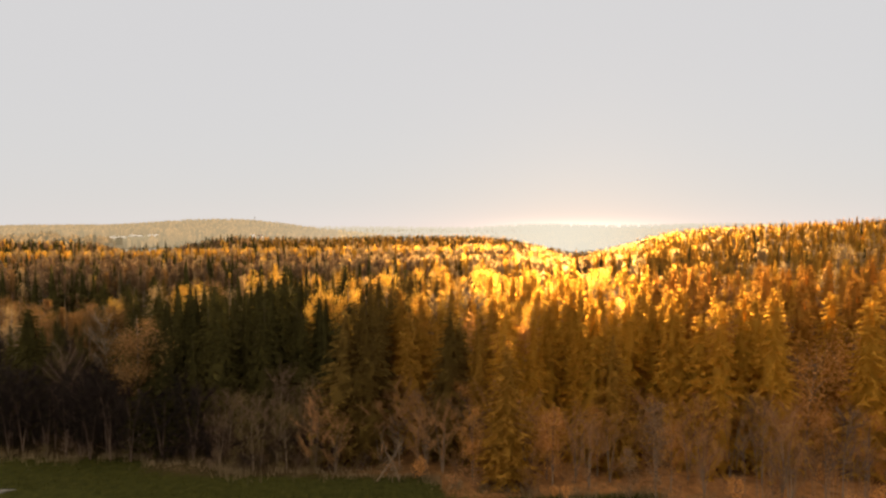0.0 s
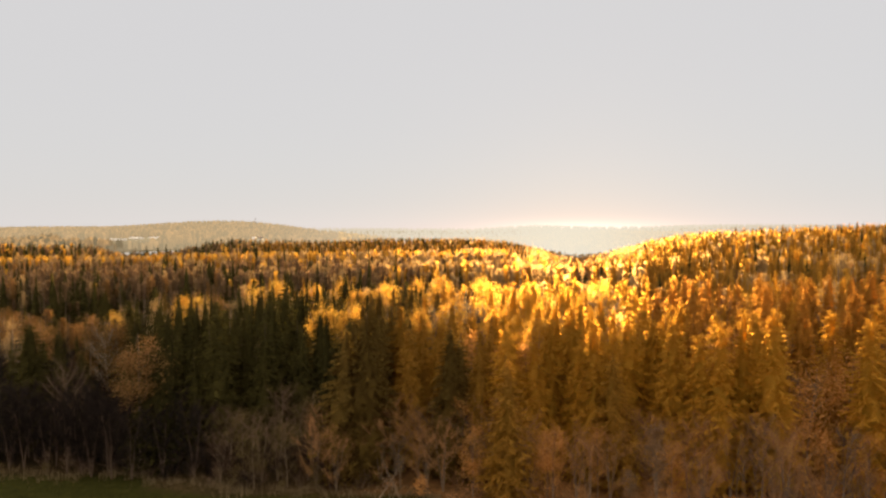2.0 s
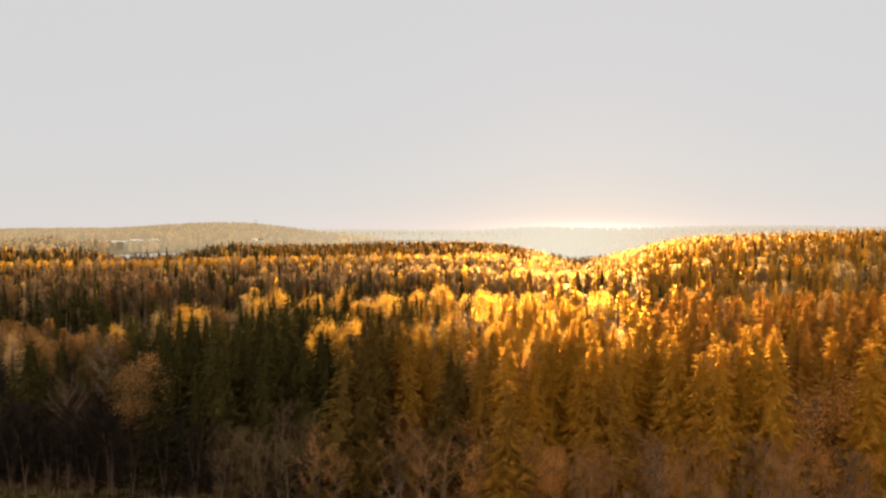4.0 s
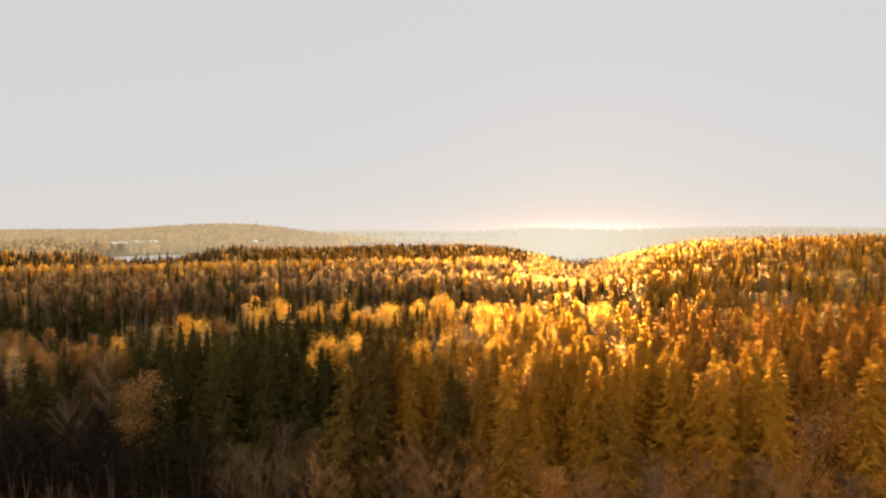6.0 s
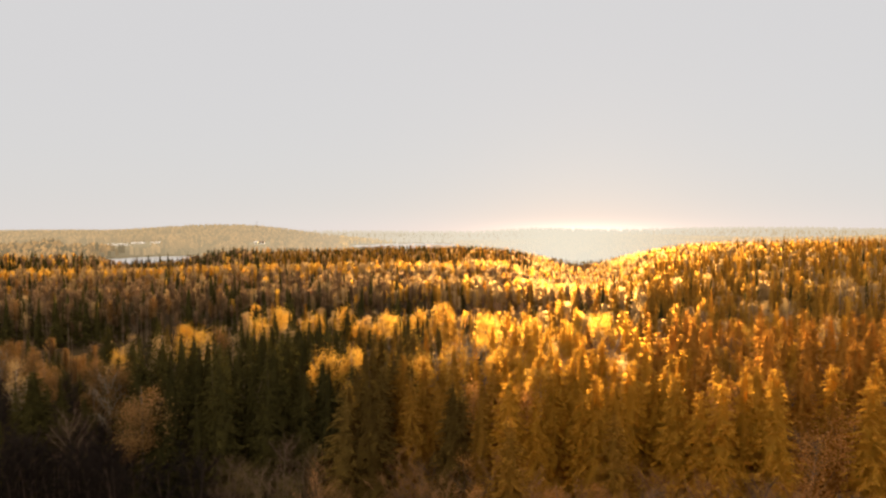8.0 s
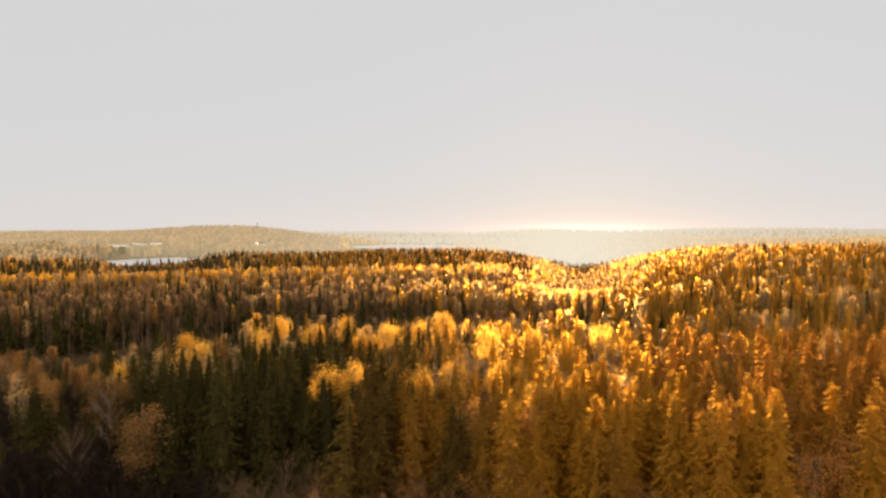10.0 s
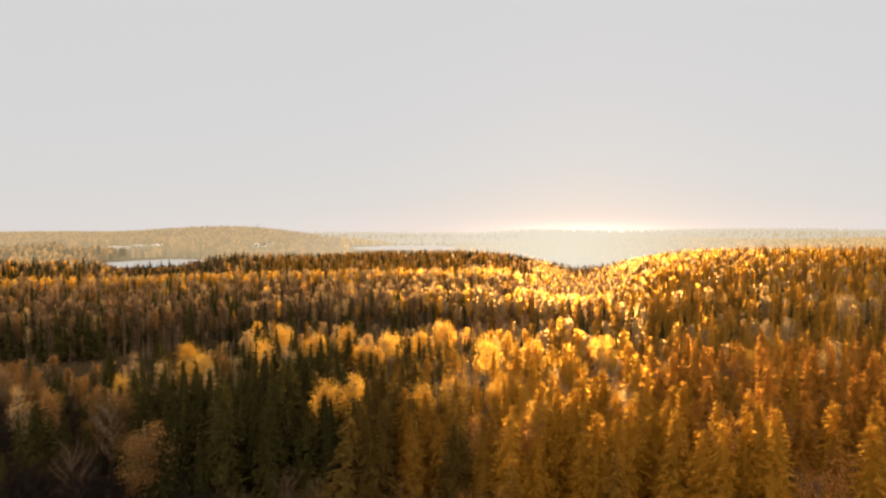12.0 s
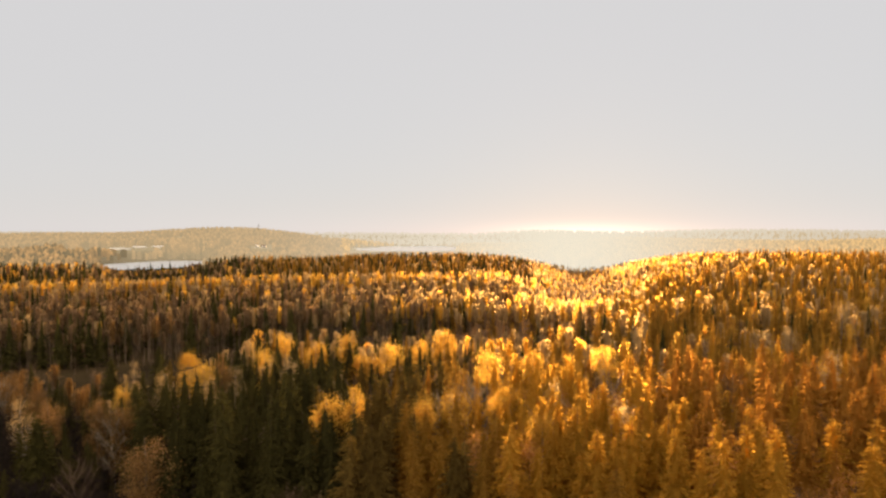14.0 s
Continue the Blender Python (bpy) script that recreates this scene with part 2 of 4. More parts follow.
def edge(x):
    """The far edge of the green field (y of the wood's border)."""
    return 69.2 - 0.155 * x - 0.14 * np.clip(x, 0, 40) - 1.0 * np.sin(x * 0.21) - 0.6 * np.sin(x * 0.53 + 1)


def mesh_from(name, verts, tris, mats, mat_index=None, smooth=False):
    me = bpy.data.meshes.new(name)
    verts, tris = np.asarray(verts, np.float32), np.asarray(tris, np.int32)
    n = tris.shape[1]
    me.vertices.add(len(verts))
    me.vertices.foreach_set("co", verts.ravel())
    me.loops.add(tris.size)
    me.loops.foreach_set("vertex_index", tris.ravel())
    me.polygons.add(len(tris))
    me.polygons.foreach_set("loop_start", np.arange(0, tris.size, n, dtype=np.int32))
    me.polygons.foreach_set("loop_total", np.full(len(tris), n, np.int32))
    for m in mats:
        me.materials.append(m)
    if mat_index is not None:
        me.polygons.foreach_set("material_index", np.asarray(mat_index, np.int32))
    if smooth:
        me.polygons.foreach_set("use_smooth", np.ones(len(tris), bool))
    me.update(calc_edges=True)
    return me


def spread(lo, hi, n, power):
    u = np.linspace(-1, 1, n)
    u = np.sign(u) * np.abs(u) ** power
    return np.where(u < 0, -u * lo, u * hi)


def build_ground():
    xs, ys = spread(-4900, 4900, 261, 2.6), spread(-4900, 4900, 321, 2.6)
    gx, gy = np.meshgrid(xs, ys)
    gz = height(gx, gy)
    n, m = gx.shape
    k = np.arange(n * m).reshape(n, m)
    quads = np.stack([k[:-1, :-1], k[:-1, 1:], k[1:, 1:], k[1:, :-1]], -1).reshape(-1, 4)
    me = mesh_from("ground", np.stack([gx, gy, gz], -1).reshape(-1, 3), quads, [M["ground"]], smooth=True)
    fld = 1 - ramp01((gy - edge(gx) + 1.5) / 3.0)
    att = me.attributes.new("field", "FLOAT", "POINT")
    att.data.foreach_set("value", (fld * 0.8).ravel().astype(np.float32))
    # painted glare on the forest floor, rising towards +x
    att = me.attributes.new("glare_litter", "FLOAT", "POINT")
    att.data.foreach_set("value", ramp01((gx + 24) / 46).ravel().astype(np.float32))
    # share of painted haze glow, growing far off and towards the sun
    haze_glow = 0.8 * ramp01((np.hypot(gx, gy) - 900) / 500)
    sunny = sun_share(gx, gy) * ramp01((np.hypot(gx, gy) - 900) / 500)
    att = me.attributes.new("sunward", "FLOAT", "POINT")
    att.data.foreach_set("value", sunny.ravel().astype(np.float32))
    haze_glow = np.maximum(haze_glow, 0.94 * sunny)
    att = me.attributes.new("painted_haze", "FLOAT", "POINT")
    att.data.foreach_set("value", haze_glow.ravel().astype(np.float32))
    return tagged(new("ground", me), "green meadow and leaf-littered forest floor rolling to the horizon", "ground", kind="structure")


build_ground()

# ---------------------------------------------------------------- tree shapes
rng = np.random.default_rng(7)


class Shape:
    """Collects triangles for one mesh."""

    def __init__(self):
        self.v, self.t, self.n = [], [], 0

    def add(self, verts, tris):
        verts, tris = np.asarray(verts, float).reshape(-1, 3), np.asarray(tris, int).reshape(-1, 3)
        self.v.append(verts)
        self.t.append(tris + self.n)
        self.n += len(verts)

    def arrays(self):
        return np.concatenate(self.v), np.concatenate(self.t)

    def tube(self, points, radii, sides=6):
        points = np.asarray(points, float)
        ring = np.arange(sides) * 2 * np.pi / sides
        way = np.gradient(points, axis=0)
        way /= np.linalg.norm(way, axis=1)[:, None] + 1e-9
        up = np.where(np.abs(way[:, 2:3]) > 0.9, [[1.0, 0, 0]], [[0, 0, 1.0]])
        a = np.cross(way, up)
        a /= np.linalg.norm(a, axis=1)[:, None]
        b = np.cross(way, a)
        v = points[:, None] + np.asarray(radii)[:, None, None] * (np.cos(ring)[None, :, None] * a[:, None] + np.sin(ring)[None, :, None] * b[:, None])
        tris = []
        for i in range(len(points) - 1):
            for j in range(sides):
                p, q = i * sides + j, i * sides + (j + 1) % sides
                tris += [(p, q, q + sides), (p, q + sides, p + sides)]
        self.add(v.reshape(-1, 3), tris)

    def leaves(self, centres, size, flat=0.3, r=rng):
        """Small folded leaf sprays of two triangles each, turned at random."""
        c = np.asarray(centres, float)
        n = len(c)
        a = r.normal(size=(n, 3))
        a /= np.linalg.norm(a, axis=1)[:, None]
        b = np.cross(a, r.normal(size=(n, 3)))
        b /= np.linalg.norm(b, axis=1)[:, None]
        s = size * r.uniform(0.6, 1.4, (n, 1))
        lift = np.cross(a, b) * s * flat
        v = np.stack([c - a * s, c + b * s * 0.62 + lift, c + a * s * 1.05, c - b * s * 0.62 + lift], 1)
        k = np.arange(n)[:, None] * 4
        self.add(v.reshape(-1, 3), np.concatenate([k + [0, 1, 2], k + [0, 2, 3]]))

    def blades(self, base, tip, width, r=rng):
        """Thin tapering triangles from base to tip."""
        base, tip = np.asarray(base, float), np.asarray(tip, float)
        side = np.cross(tip - base, r.normal(size=base.shape))
        side /= np.linalg.norm(side, axis=1)[:, None] + 1e-9
        w = np.asarray(width, float).reshape(-1, 1) * side
        k = np.arange(len(base))[:, None] * 3
        self.add(np.stack([base - w, base + w, tip], 1).reshape(-1, 3), k + [0, 1, 2])


def trunk_line(h, bend, r, steps=7):
    z = np.linspace(0, 1, steps)
    off = np.cumsum(r.normal(0, bend, (steps, 2)), 0) * z[:, None]
    return np.column_stack([off, z * h])


def cone_width(f):
    """Half width of a spruce crown along its height, 0 at its foot to 1 at its top."""
    return 1.12 * (1 - f) ** 0.66 * (0.6 + 0.4 * np.minimum(1, (f + 0.05) * 4))


def ragged_core(crown, h, wide, r, lean, rings, sides):
    """The dense inner needles of a conifer, a ragged cone round the trunk."""
    f = np.linspace(0.0, 0.97, rings)
    ang = np.arange(sides) * 2 * np.pi / sides + r.uniform(0, 6)
    rad = (wide * cone_width(f) * (0.56 - 0.2 * f))[:, None] * r.uniform(0.5, 1.35, (rings, sides))
    z = h * (0.05 + 0.92 * f)[:, None] + r.uniform(-0.6, 0.6, (rings, sides)) * h / rings
    v = np.stack([np.cos(ang) * rad + lean[0] * f[:, None], np.sin(ang) * rad + lean[1] * f[:, None], z], -1).reshape(-1, 3)
    tris = []
    for i in range(rings - 1):
        for j in range(sides):
            p, q = i * sides + j, i * sides + (j + 1) % sides
            tris += [(p, q, q + sides), (p, q + sides, p + sides)]
    crown.add(v, tris)


def spruce(h, wide, r, levels=44, arms=11, sprays=15, gaps=0.05):
    """A spruce of height h: trunk and crown shapes. A dense cone of drooping boughs with hanging needle sprays."""
    stem, crown = Shape(), Shape()
    line = trunk_line(h, 0.03, r)
    stem.tube(line, np.linspace(0.17, 0.015, 7) * h / 18, 6)
    lean = r.uniform(-1, 1, 2) * 0.12
    ragged_core(crown, h, wide, r, lean, 22 if sprays > 8 else 16, 11 if sprays > 8 else 9)
    sector = r.uniform(0.8, 1.2, 5)              # one side of a crown is fuller than the other
    for i in range(levels):
        f = (i + 0.3) / levels
        reach = wide * float(cone_width(f)) + 0.12
        count = max(4, int(arms * (0.6 + 0.5 * (1 - f))))
        turn = r.uniform(0, 6.28)
        for k in range(count):
            if r.random() < gaps:
                continue
            ang = turn + k * 6.283 / count + r.normal(0, 0.3)
            length = reach * r.uniform(0.68, 1.06) * sector[int(ang / 1.257) % 5]
            d = np.array([math.cos(ang), math.sin(ang), 0])
            side = np.array([-d[1], d[0], 0])
            z = h * (0.05 + 0.94 * f) + r.uniform(-1.3, 1.3) * 0.94 * h / levels * (1 - 0.7 * f)
            root = np.array([lean[0] * f, lean[1] * f, z])
            drop = -0.42 * length * r.uniform(0.5, 1.3) * (1 - 0.75 * f)
            u = r.uniform(0.1, 1.0, sprays)[:, None] ** 0.8
            base = root + d * length * u + [0, 0, 1] * (drop * u)
            ln = 0.17 * length * (1.15 - 0.4 * u) + 0.17
            way = d * r.uniform(0.25, 0.8, (sprays, 1)) + side * r.normal(0, 0.75, (sprays, 1)) + [0, 0, 1] * r.uniform(-0.95, -0.1, (sprays, 1)) * (1 - 0.5 * f)
            crown.blades(base, base + way * ln, (0.042 + 0.021 * length) * (1.0 if sprays > 8 else 1.6) * r.uniform(0.7, 1.4, sprays), r)
            crown.blades([root + d * length * 0.2], [root + d * length * 1.05 + [0, 0, drop]], [0.025 * length + 0.035], r)
    top = np.array([*(lean * 0.98), h * 0.93])
    crown.blades(np.tile(top, (6, 1)), top + np.column_stack([r.normal(0, 0.09, (6, 2)), r.uniform(0.7, 1.0, 6) * h * 0.06]), np.full(6, 0.05), r)
    return stem.arrays(), crown.arrays()


def limbs(stem, line, h, base, count, reach, r, rise=0.9, thick=0.055, sides=4, single=None):
    """Limbs that leave the trunk and rise; returns their ends and some points along them. A list given as single takes each limb as a shape of its own."""
    ends, along = [], []
    for k in range(count):
        f = base + (0.97 - base) * (k + r.random()) / count
        start = np.array([np.interp(f * h, line[:, 2], line[:, a]) for a in range(3)])
        ang = k * 2.4 + r.normal(0, 0.4)
        g = (f - base) / (1 - base)
        length = reach * (0.45 + 0.75 * math.sin(math.pi * min(1, 0.25 + 0.7 * g))) * r.uniform(0.75, 1.2)
        d = np.array([math.cos(ang), math.sin(ang), rise * r.uniform(0.7, 1.4)])
        s = np.linspace(0, 1, 4)[:, None]
        pts = start + d * s * length + np.array([0, 0, 0.25]) * s ** 2 * length + r.normal(0, 0.05, (4, 3)) * s * length
        limb = stem if single is None else Shape()
        limb.tube(pts, np.array([1, 0.7, 0.45, 0.12]) * thick * (1.15 - 0.75 * f), sides)
        if single is not None:
            single.append(limb.arrays())
        ends.append(pts[-1])
        along.append(pts)
    return np.array(ends), along


def crown_width(g):
    """Half width of a birch crown along its height, 0 at its foot to 1 at its top."""
    g = np.clip(g, 0, 1)
    return 1.6 * (g + 0.08) ** 0.6 * (1.04 - g) ** 0.48


def clumps_in(line, h, base, wide, count, r):
    """Middles of leaf clumps, mostly in the outer crown."""
    g = r.uniform(0.0, 1.0, count) ** 0.8
    z = h * (base + (0.97 - base) * g)
    ang = np.arange(count) * 2.4 + r.normal(0, 0.4, count)
    rad = wide * crown_width(g) * r.uniform(0.25, 0.9, count)
    foot = np.column_stack([np.interp(z, line[:, 2], line[:, a]) for a in range(2)])
    return np.column_stack([foot + np.column_stack([np.cos(ang), np.sin(ang)]) * rad[:, None], z])


def broadleaf(h, wide, r, base=0.5, count=12, leaves=1600, size=0.15, thin=0.0, rise=1.1):
    """A birch or aspen in leaf: pale trunk with limbs, and a crown of small leaf sprays gathered in uneven clumps."""
    stem, crown = Shape(), Shape()
    line = trunk_line(h, 0.10, r)
    stem.tube(line, np.linspace(0.16, 0.02, 7) * h / 18, 6)
    limbs(stem, line, h * 0.94, base - 0.08, count, wide * 0.75, r, rise)
    middle = clumps_in(line, h, base, wide, 34, r)
    weight = r.uniform(0.4, 1.5, len(middle))
    if thin:
        weight *= r.random(len(middle)) > thin
    pick = r.choice(len(middle), leaves, p=weight / weight.sum())
    blob = wide * r.uniform(0.13, 0.25, len(middle))[pick]
    c = middle[pick] + r.normal(size=(leaves, 3)) * blob[:, None] * [1, 1, 1.35]
    crown.leaves(c, size, r=r)
    return stem.arrays(), crown.arrays()


def bare_tree(h, wide, r, base=0.22, count=14, twigs=900, rise=1.1, stems=1, thick=0.05, fine=0.016, single=None):
    """A leafless tree: one or several stems, rising limbs, and a haze of fine twigs."""
    stem, crown = Shape(), Shape()
    for n in range(stems):
        line = trunk_line(h * r.uniform(0.85, 1.0), 0.12, r)
        if stems > 1:
            ang = n * 6.283 / stems + r.random()
            line[:, :2] += np.outer(np.linspace(0.05, 1, 7) ** 1.2 * wide * 0.5, [math.cos(ang), math.sin(ang)])
        stem.tube(line, np.linspace(0.13 if h > 9.5 else 0.075, 0.015, 7) * h / 16, 5)
        ends, along = limbs(stem, line, line[-1, 2], base, max(5, count // stems), wide, r, rise, thick, single=single)
        k = twigs // stems
        which = r.integers(0, len(along), k)
        u = r.uniform(0.2, 1.0, k)
        pts = np.array(along)[which]
        s = np.linspace(0, 1, 4)
        b = np.stack([np.array([np.interp(q, s, p[:, a]) for q, p in zip(u, pts)]) for a in range(3)], 1)
        d = pts[:, -1] - pts[:, 0]
        d /= np.linalg.norm(d, axis=1)[:, None]
        d = d * 0.7 + r.normal(0, 0.55, (k, 3)) + [0, 0, 0.25]
        ln = wide * r.uniform(0.16, 0.42, (k, 1))
        crown.blades(b, b + d * ln, np.full(k, fine), r)
        tip = b + d * ln * r.uniform(0.4, 0.9, (k, 1))
        crown.blades(tip, tip + (d + r.normal(0, 0.7, (k, 3))) * ln * 0.55, np.full(k, fine * 0.75), r)
    if single is not None:
        return stem.arrays(), crown.arrays(), single
    return stem.arrays(), crown.arrays()


# ---------------------------------------------------------------- single trees
def part(name, arrays, material, parent, label=""):
    ob = new(name, mesh_from(name, *arrays, [material]))
    ob.parent = parent
    return tagged(ob, label) if label else ob


STOCK = {}


def stock(kind, name, make, variants, bark, leaf, label, category, bark_label="", leaf_label="", top="crown"):
    """Builds the variants of one kind of tree once, each as an Empty with its trunk and crown."""
    STOCK[kind] = []
    for n in range(variants):
        r = np.random.default_rng(100 + 17 * n + len(STOCK) * 1000)
        stem, crown, *single = make(r)
        root = tagged(new(name), label, category, group="trees of the wood")
        trunk = part("trunk", stem, M[bark], root, bark_label)
        for limb in (single[0] if single else ()):
            part("limb", limb, M[bark], trunk)
        part(top, crown, M[leaf], root, leaf_label)
        STOCK[kind].append([root, float(crown[0][:, 2].max()), False])


stock("spruce", "spruce_tree", lambda r: spruce(18, r.uniform(3.1, 3.8), r), 6, "bark", "needle",
      "tall dark green spruce with drooping boughs", "spruce tree")
stock("slim_spruce", "spruce_tree", lambda r: spruce(18, r.uniform(2.1, 2.6), r, arms=8), 4, "bark", "needle",
      "slender dark green spruce among other trees", "spruce tree")
# spruces with the sun's glare painted into their needle colour
stock("amber", "larch_tree", lambda r: spruce(18, r.uniform(2.9, 3.7), r, gaps=0.12), 5, "bark", "amber",
      "conical spruce, sun glare painted into its needles as amber brown", "larch tree")
stock("bronze", "spruce_tree", lambda r: spruce(18, r.uniform(2.9, 3.7), r), 5, "bark", "bronze",
      "tall spruce, sun glare painted into its needles as bronze brown", "spruce tree")
stock("glare_olive", "spruce_tree", lambda r: spruce(18, r.uniform(3.0, 3.8), r), 5, "bark", "glare_olive",
      "tall spruce, faint sun glare painted into its needles as olive brown", "spruce tree")
stock("umber", "larch_tree", lambda r: spruce(18, r.uniform(2.9, 3.7), r, gaps=0.12), 4, "bark", "umber",
      "conical spruce, sun glare painted into its needles as reddish brown", "larch tree")
for nick, leaf, words in (("spruce", "needle", "tall dark green spruce with drooping boughs"), ("bronze", "bronze", "tall spruce, sun glare painted into its needles as bronze brown"), ("glare_olive", "glare_olive", "tall spruce, faint sun glare painted into its needles as olive brown"),
                          ("amber", "amber", "conical spruce, sun glare painted into its needles as amber brown"), ("umber", "umber", "conical spruce, sun glare painted into its needles as reddish brown")):
    stock(nick + "_deep", "larch_tree" if leaf in ("amber", "umber") else "spruce_tree", lambda r: spruce(18, r.uniform(2.8, 3.6), r, levels=32, arms=9, sprays=8), 5, "bark", leaf,
          words, "larch tree" if leaf in ("amber", "umber") else "spruce tree")
stock("gold", "birch_tree", lambda r: broadleaf(18, r.uniform(2.2, 2.7), r, base=0.68, leaves=3400, size=0.092), 6, "birch_bark", "gold",
      "birch with a dense golden yellow autumn crown", "birch tree", "white birch bark")
stock("rust", "aspen_tree", lambda r: broadleaf(18, r.uniform(2.3, 2.9), r, base=0.42, leaves=5200, size=0.095, thin=0.08), 5, "grey_bark", "rust",
      "aspen with thinning rust orange leaves", "aspen tree", "grey bark")
stock("pale", "birch_tree", lambda r: broadleaf(18, r.uniform(2.0, 2.5), r, base=0.5, leaves=1900, size=0.09, thin=0.15), 5, "birch_bark", "pale",
      "birch with sparse straw coloured leaves", "birch tree", "white birch bark")
stock("olive", "willow_tree", lambda r: broadleaf(12, r.uniform(2.4, 3.0), r, base=0.2, leaves=2400, size=0.09, thin=0.1), 4, "grey_bark", "olive",
      "small willow with dull olive brown leaves at the meadow's edge", "willow tree")
# willow leaves tinted copper as painted sun glare
stock("copper", "willow_tree", lambda r: broadleaf(12, r.uniform(2.3, 2.9), r, base=0.2, leaves=2400, size=0.09, thin=0.1), 5, "grey_bark", "copper",
      "small willow at the meadow's edge, sun glare painted into its leaves as orange", "willow tree")
stock("bare", "bare_tree", lambda r: bare_tree(16, r.uniform(2.2, 2.8), r, base=0.35, count=18, twigs=1300, thick=0.04, fine=0.018, single=[]), 5, "grey_bark", "twig",
      "leafless birch with pale trunk and fine grey twigs", "bare tree", "pale grey bark", "fine grey brown twigs")
# alders whose twig colour carries the shade of the wood
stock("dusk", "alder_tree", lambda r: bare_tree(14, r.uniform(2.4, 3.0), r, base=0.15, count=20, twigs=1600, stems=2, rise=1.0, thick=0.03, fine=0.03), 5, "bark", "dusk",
      "leafless alder with dense fine twigs, shade painted in as near black", "alder tree", "dark bark", "dense twigs with shade painted into their colour")
stock("alder", "alder_tree", lambda r: bare_tree(11, r.uniform(2.2, 2.8), r, base=0.1, count=18, twigs=980, stems=3, rise=1.0, thick=0.028), 5, "grey_bark", "twig",
      "leafless alder with several stems at the meadow's edge", "alder tree", "grey bark", "tangle of bare brown twigs")
# the same alder, its twigs tinted russet as painted sun glare
stock("russet", "alder_tree", lambda r: bare_tree(11, r.uniform(2.2, 2.8), r, base=0.1, count=18, twigs=980, stems=3, rise=1.0, thick=0.028, fine=0.02), 5, "grey_bark", "russet",
      "leafless alder at the meadow's edge, sun glare painted into its twigs", "alder tree", "grey bark", "tangle of twigs, sun glare painted in as russet")
stock("yellow", "willow_tree", lambda r: broadleaf(12, r.uniform(1.7, 2.1), r, base=0.15, leaves=2400, size=0.095, thin=0.1), 2, "grey_bark", "tan",
      "willow with dull yellow leaves at the meadow's edge", "willow tree")
stock("white_birch", "birch_tree", lambda r: bare_tree(16, r.uniform(2.0, 2.5), r, base=0.35, count=18, twigs=1300, thick=0.045, fine=0.022, single=[]), 3, "birch_bark", "silver",
      "leafless birch with a bright white forked trunk", "birch tree", "white birch bark", "fine grey brown twigs")
stock("shrub", "shrub", lambda r: bare_tree(3.2, 1.3, r, base=0.05, count=10, twigs=380, stems=4, rise=0.8, thick=0.02), 5, "bark", "twig",
      "low leafless shrub of brown twigs at the wood's edge", "shrub", "dark stems", "bare brown twigs")
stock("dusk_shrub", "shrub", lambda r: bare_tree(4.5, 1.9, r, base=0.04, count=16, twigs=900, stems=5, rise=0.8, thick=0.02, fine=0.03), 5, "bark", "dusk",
      "dense thicket shrub of bare twigs under the trees, shade painted in", "shrub", "dark stems", "dense twigs with shade painted into their colour")
stock("russet_shrub", "shrub", lambda r: bare_tree(3.2, 1.3, r, base=0.05, count=10, twigs=380, stems=4, rise=0.8, thick=0.02, fine=0.02), 5, "bark", "russet",
      "low leafless shrub at the wood's edge, sun glare painted into its twigs", "shrub", "dark stems", "bare twigs, sun glare painted in as russet")
stock("copper_shrub", "shrub", lambda r: broadleaf(3.2, 1.4, r, base=0.12, count=8, leaves=420, size=0.11), 4, "bark", "copper",
      "low shrub at the wood's edge, sun glare painted into its leaves", "shrub", "dark stems", "leaves, sun glare painted in as copper")
stock("brown_shrub", "shrub", lambda r: broadleaf(3.2, 1.4, r, base=0.12, count=8, leaves=420, size=0.11), 4, "bark", "olive",
      "low shrub with withered brown leaves at the wood's edge", "shrub", "dark stems", "withered brown leaves")


PLACED = []


def plant(kind, x, y, top, r=rng, wide=1.0):
    """Stands a tree of a kind at x, y so that its top is at the height top."""
    item = STOCK[kind][int(r.integers(len(STOCK[kind])))]
    root, tall, used = item
    z = float(height(x, y)) - 0.05
    s = (top - z) / tall
    w = s ** 0.7 * wide
    m = Matrix.LocRotScale((x, y, z), Euler((0, 0, r.uniform(0, 6.28))), (w, w, s))
    PLACED.append((x, y, 1.6 * w))
    if not used:
        item[2] = True
        root.matrix_basis = m
        return root
    ob = copy_thing(root, m)
    ob.scale = (w, w, s)
    return ob


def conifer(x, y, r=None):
    """Sun glare painted into the needles: dark green over olive and bronze to amber from west to east, and red brown
    beyond.
    """
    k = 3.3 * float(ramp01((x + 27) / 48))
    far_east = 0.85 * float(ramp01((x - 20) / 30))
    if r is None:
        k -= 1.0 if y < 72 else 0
        return "umber" if x > 40 else ("spruce", "glare_olive", "bronze", "amber")[min(3, int(k + 0.5))]
    kind = ("spruce", "glare_olive", "bronze", "amber")[int(np.clip(k + r.normal(0, 0.45) + 0.5, 0, 3))]
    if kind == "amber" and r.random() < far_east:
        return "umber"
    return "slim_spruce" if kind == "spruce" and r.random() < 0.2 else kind


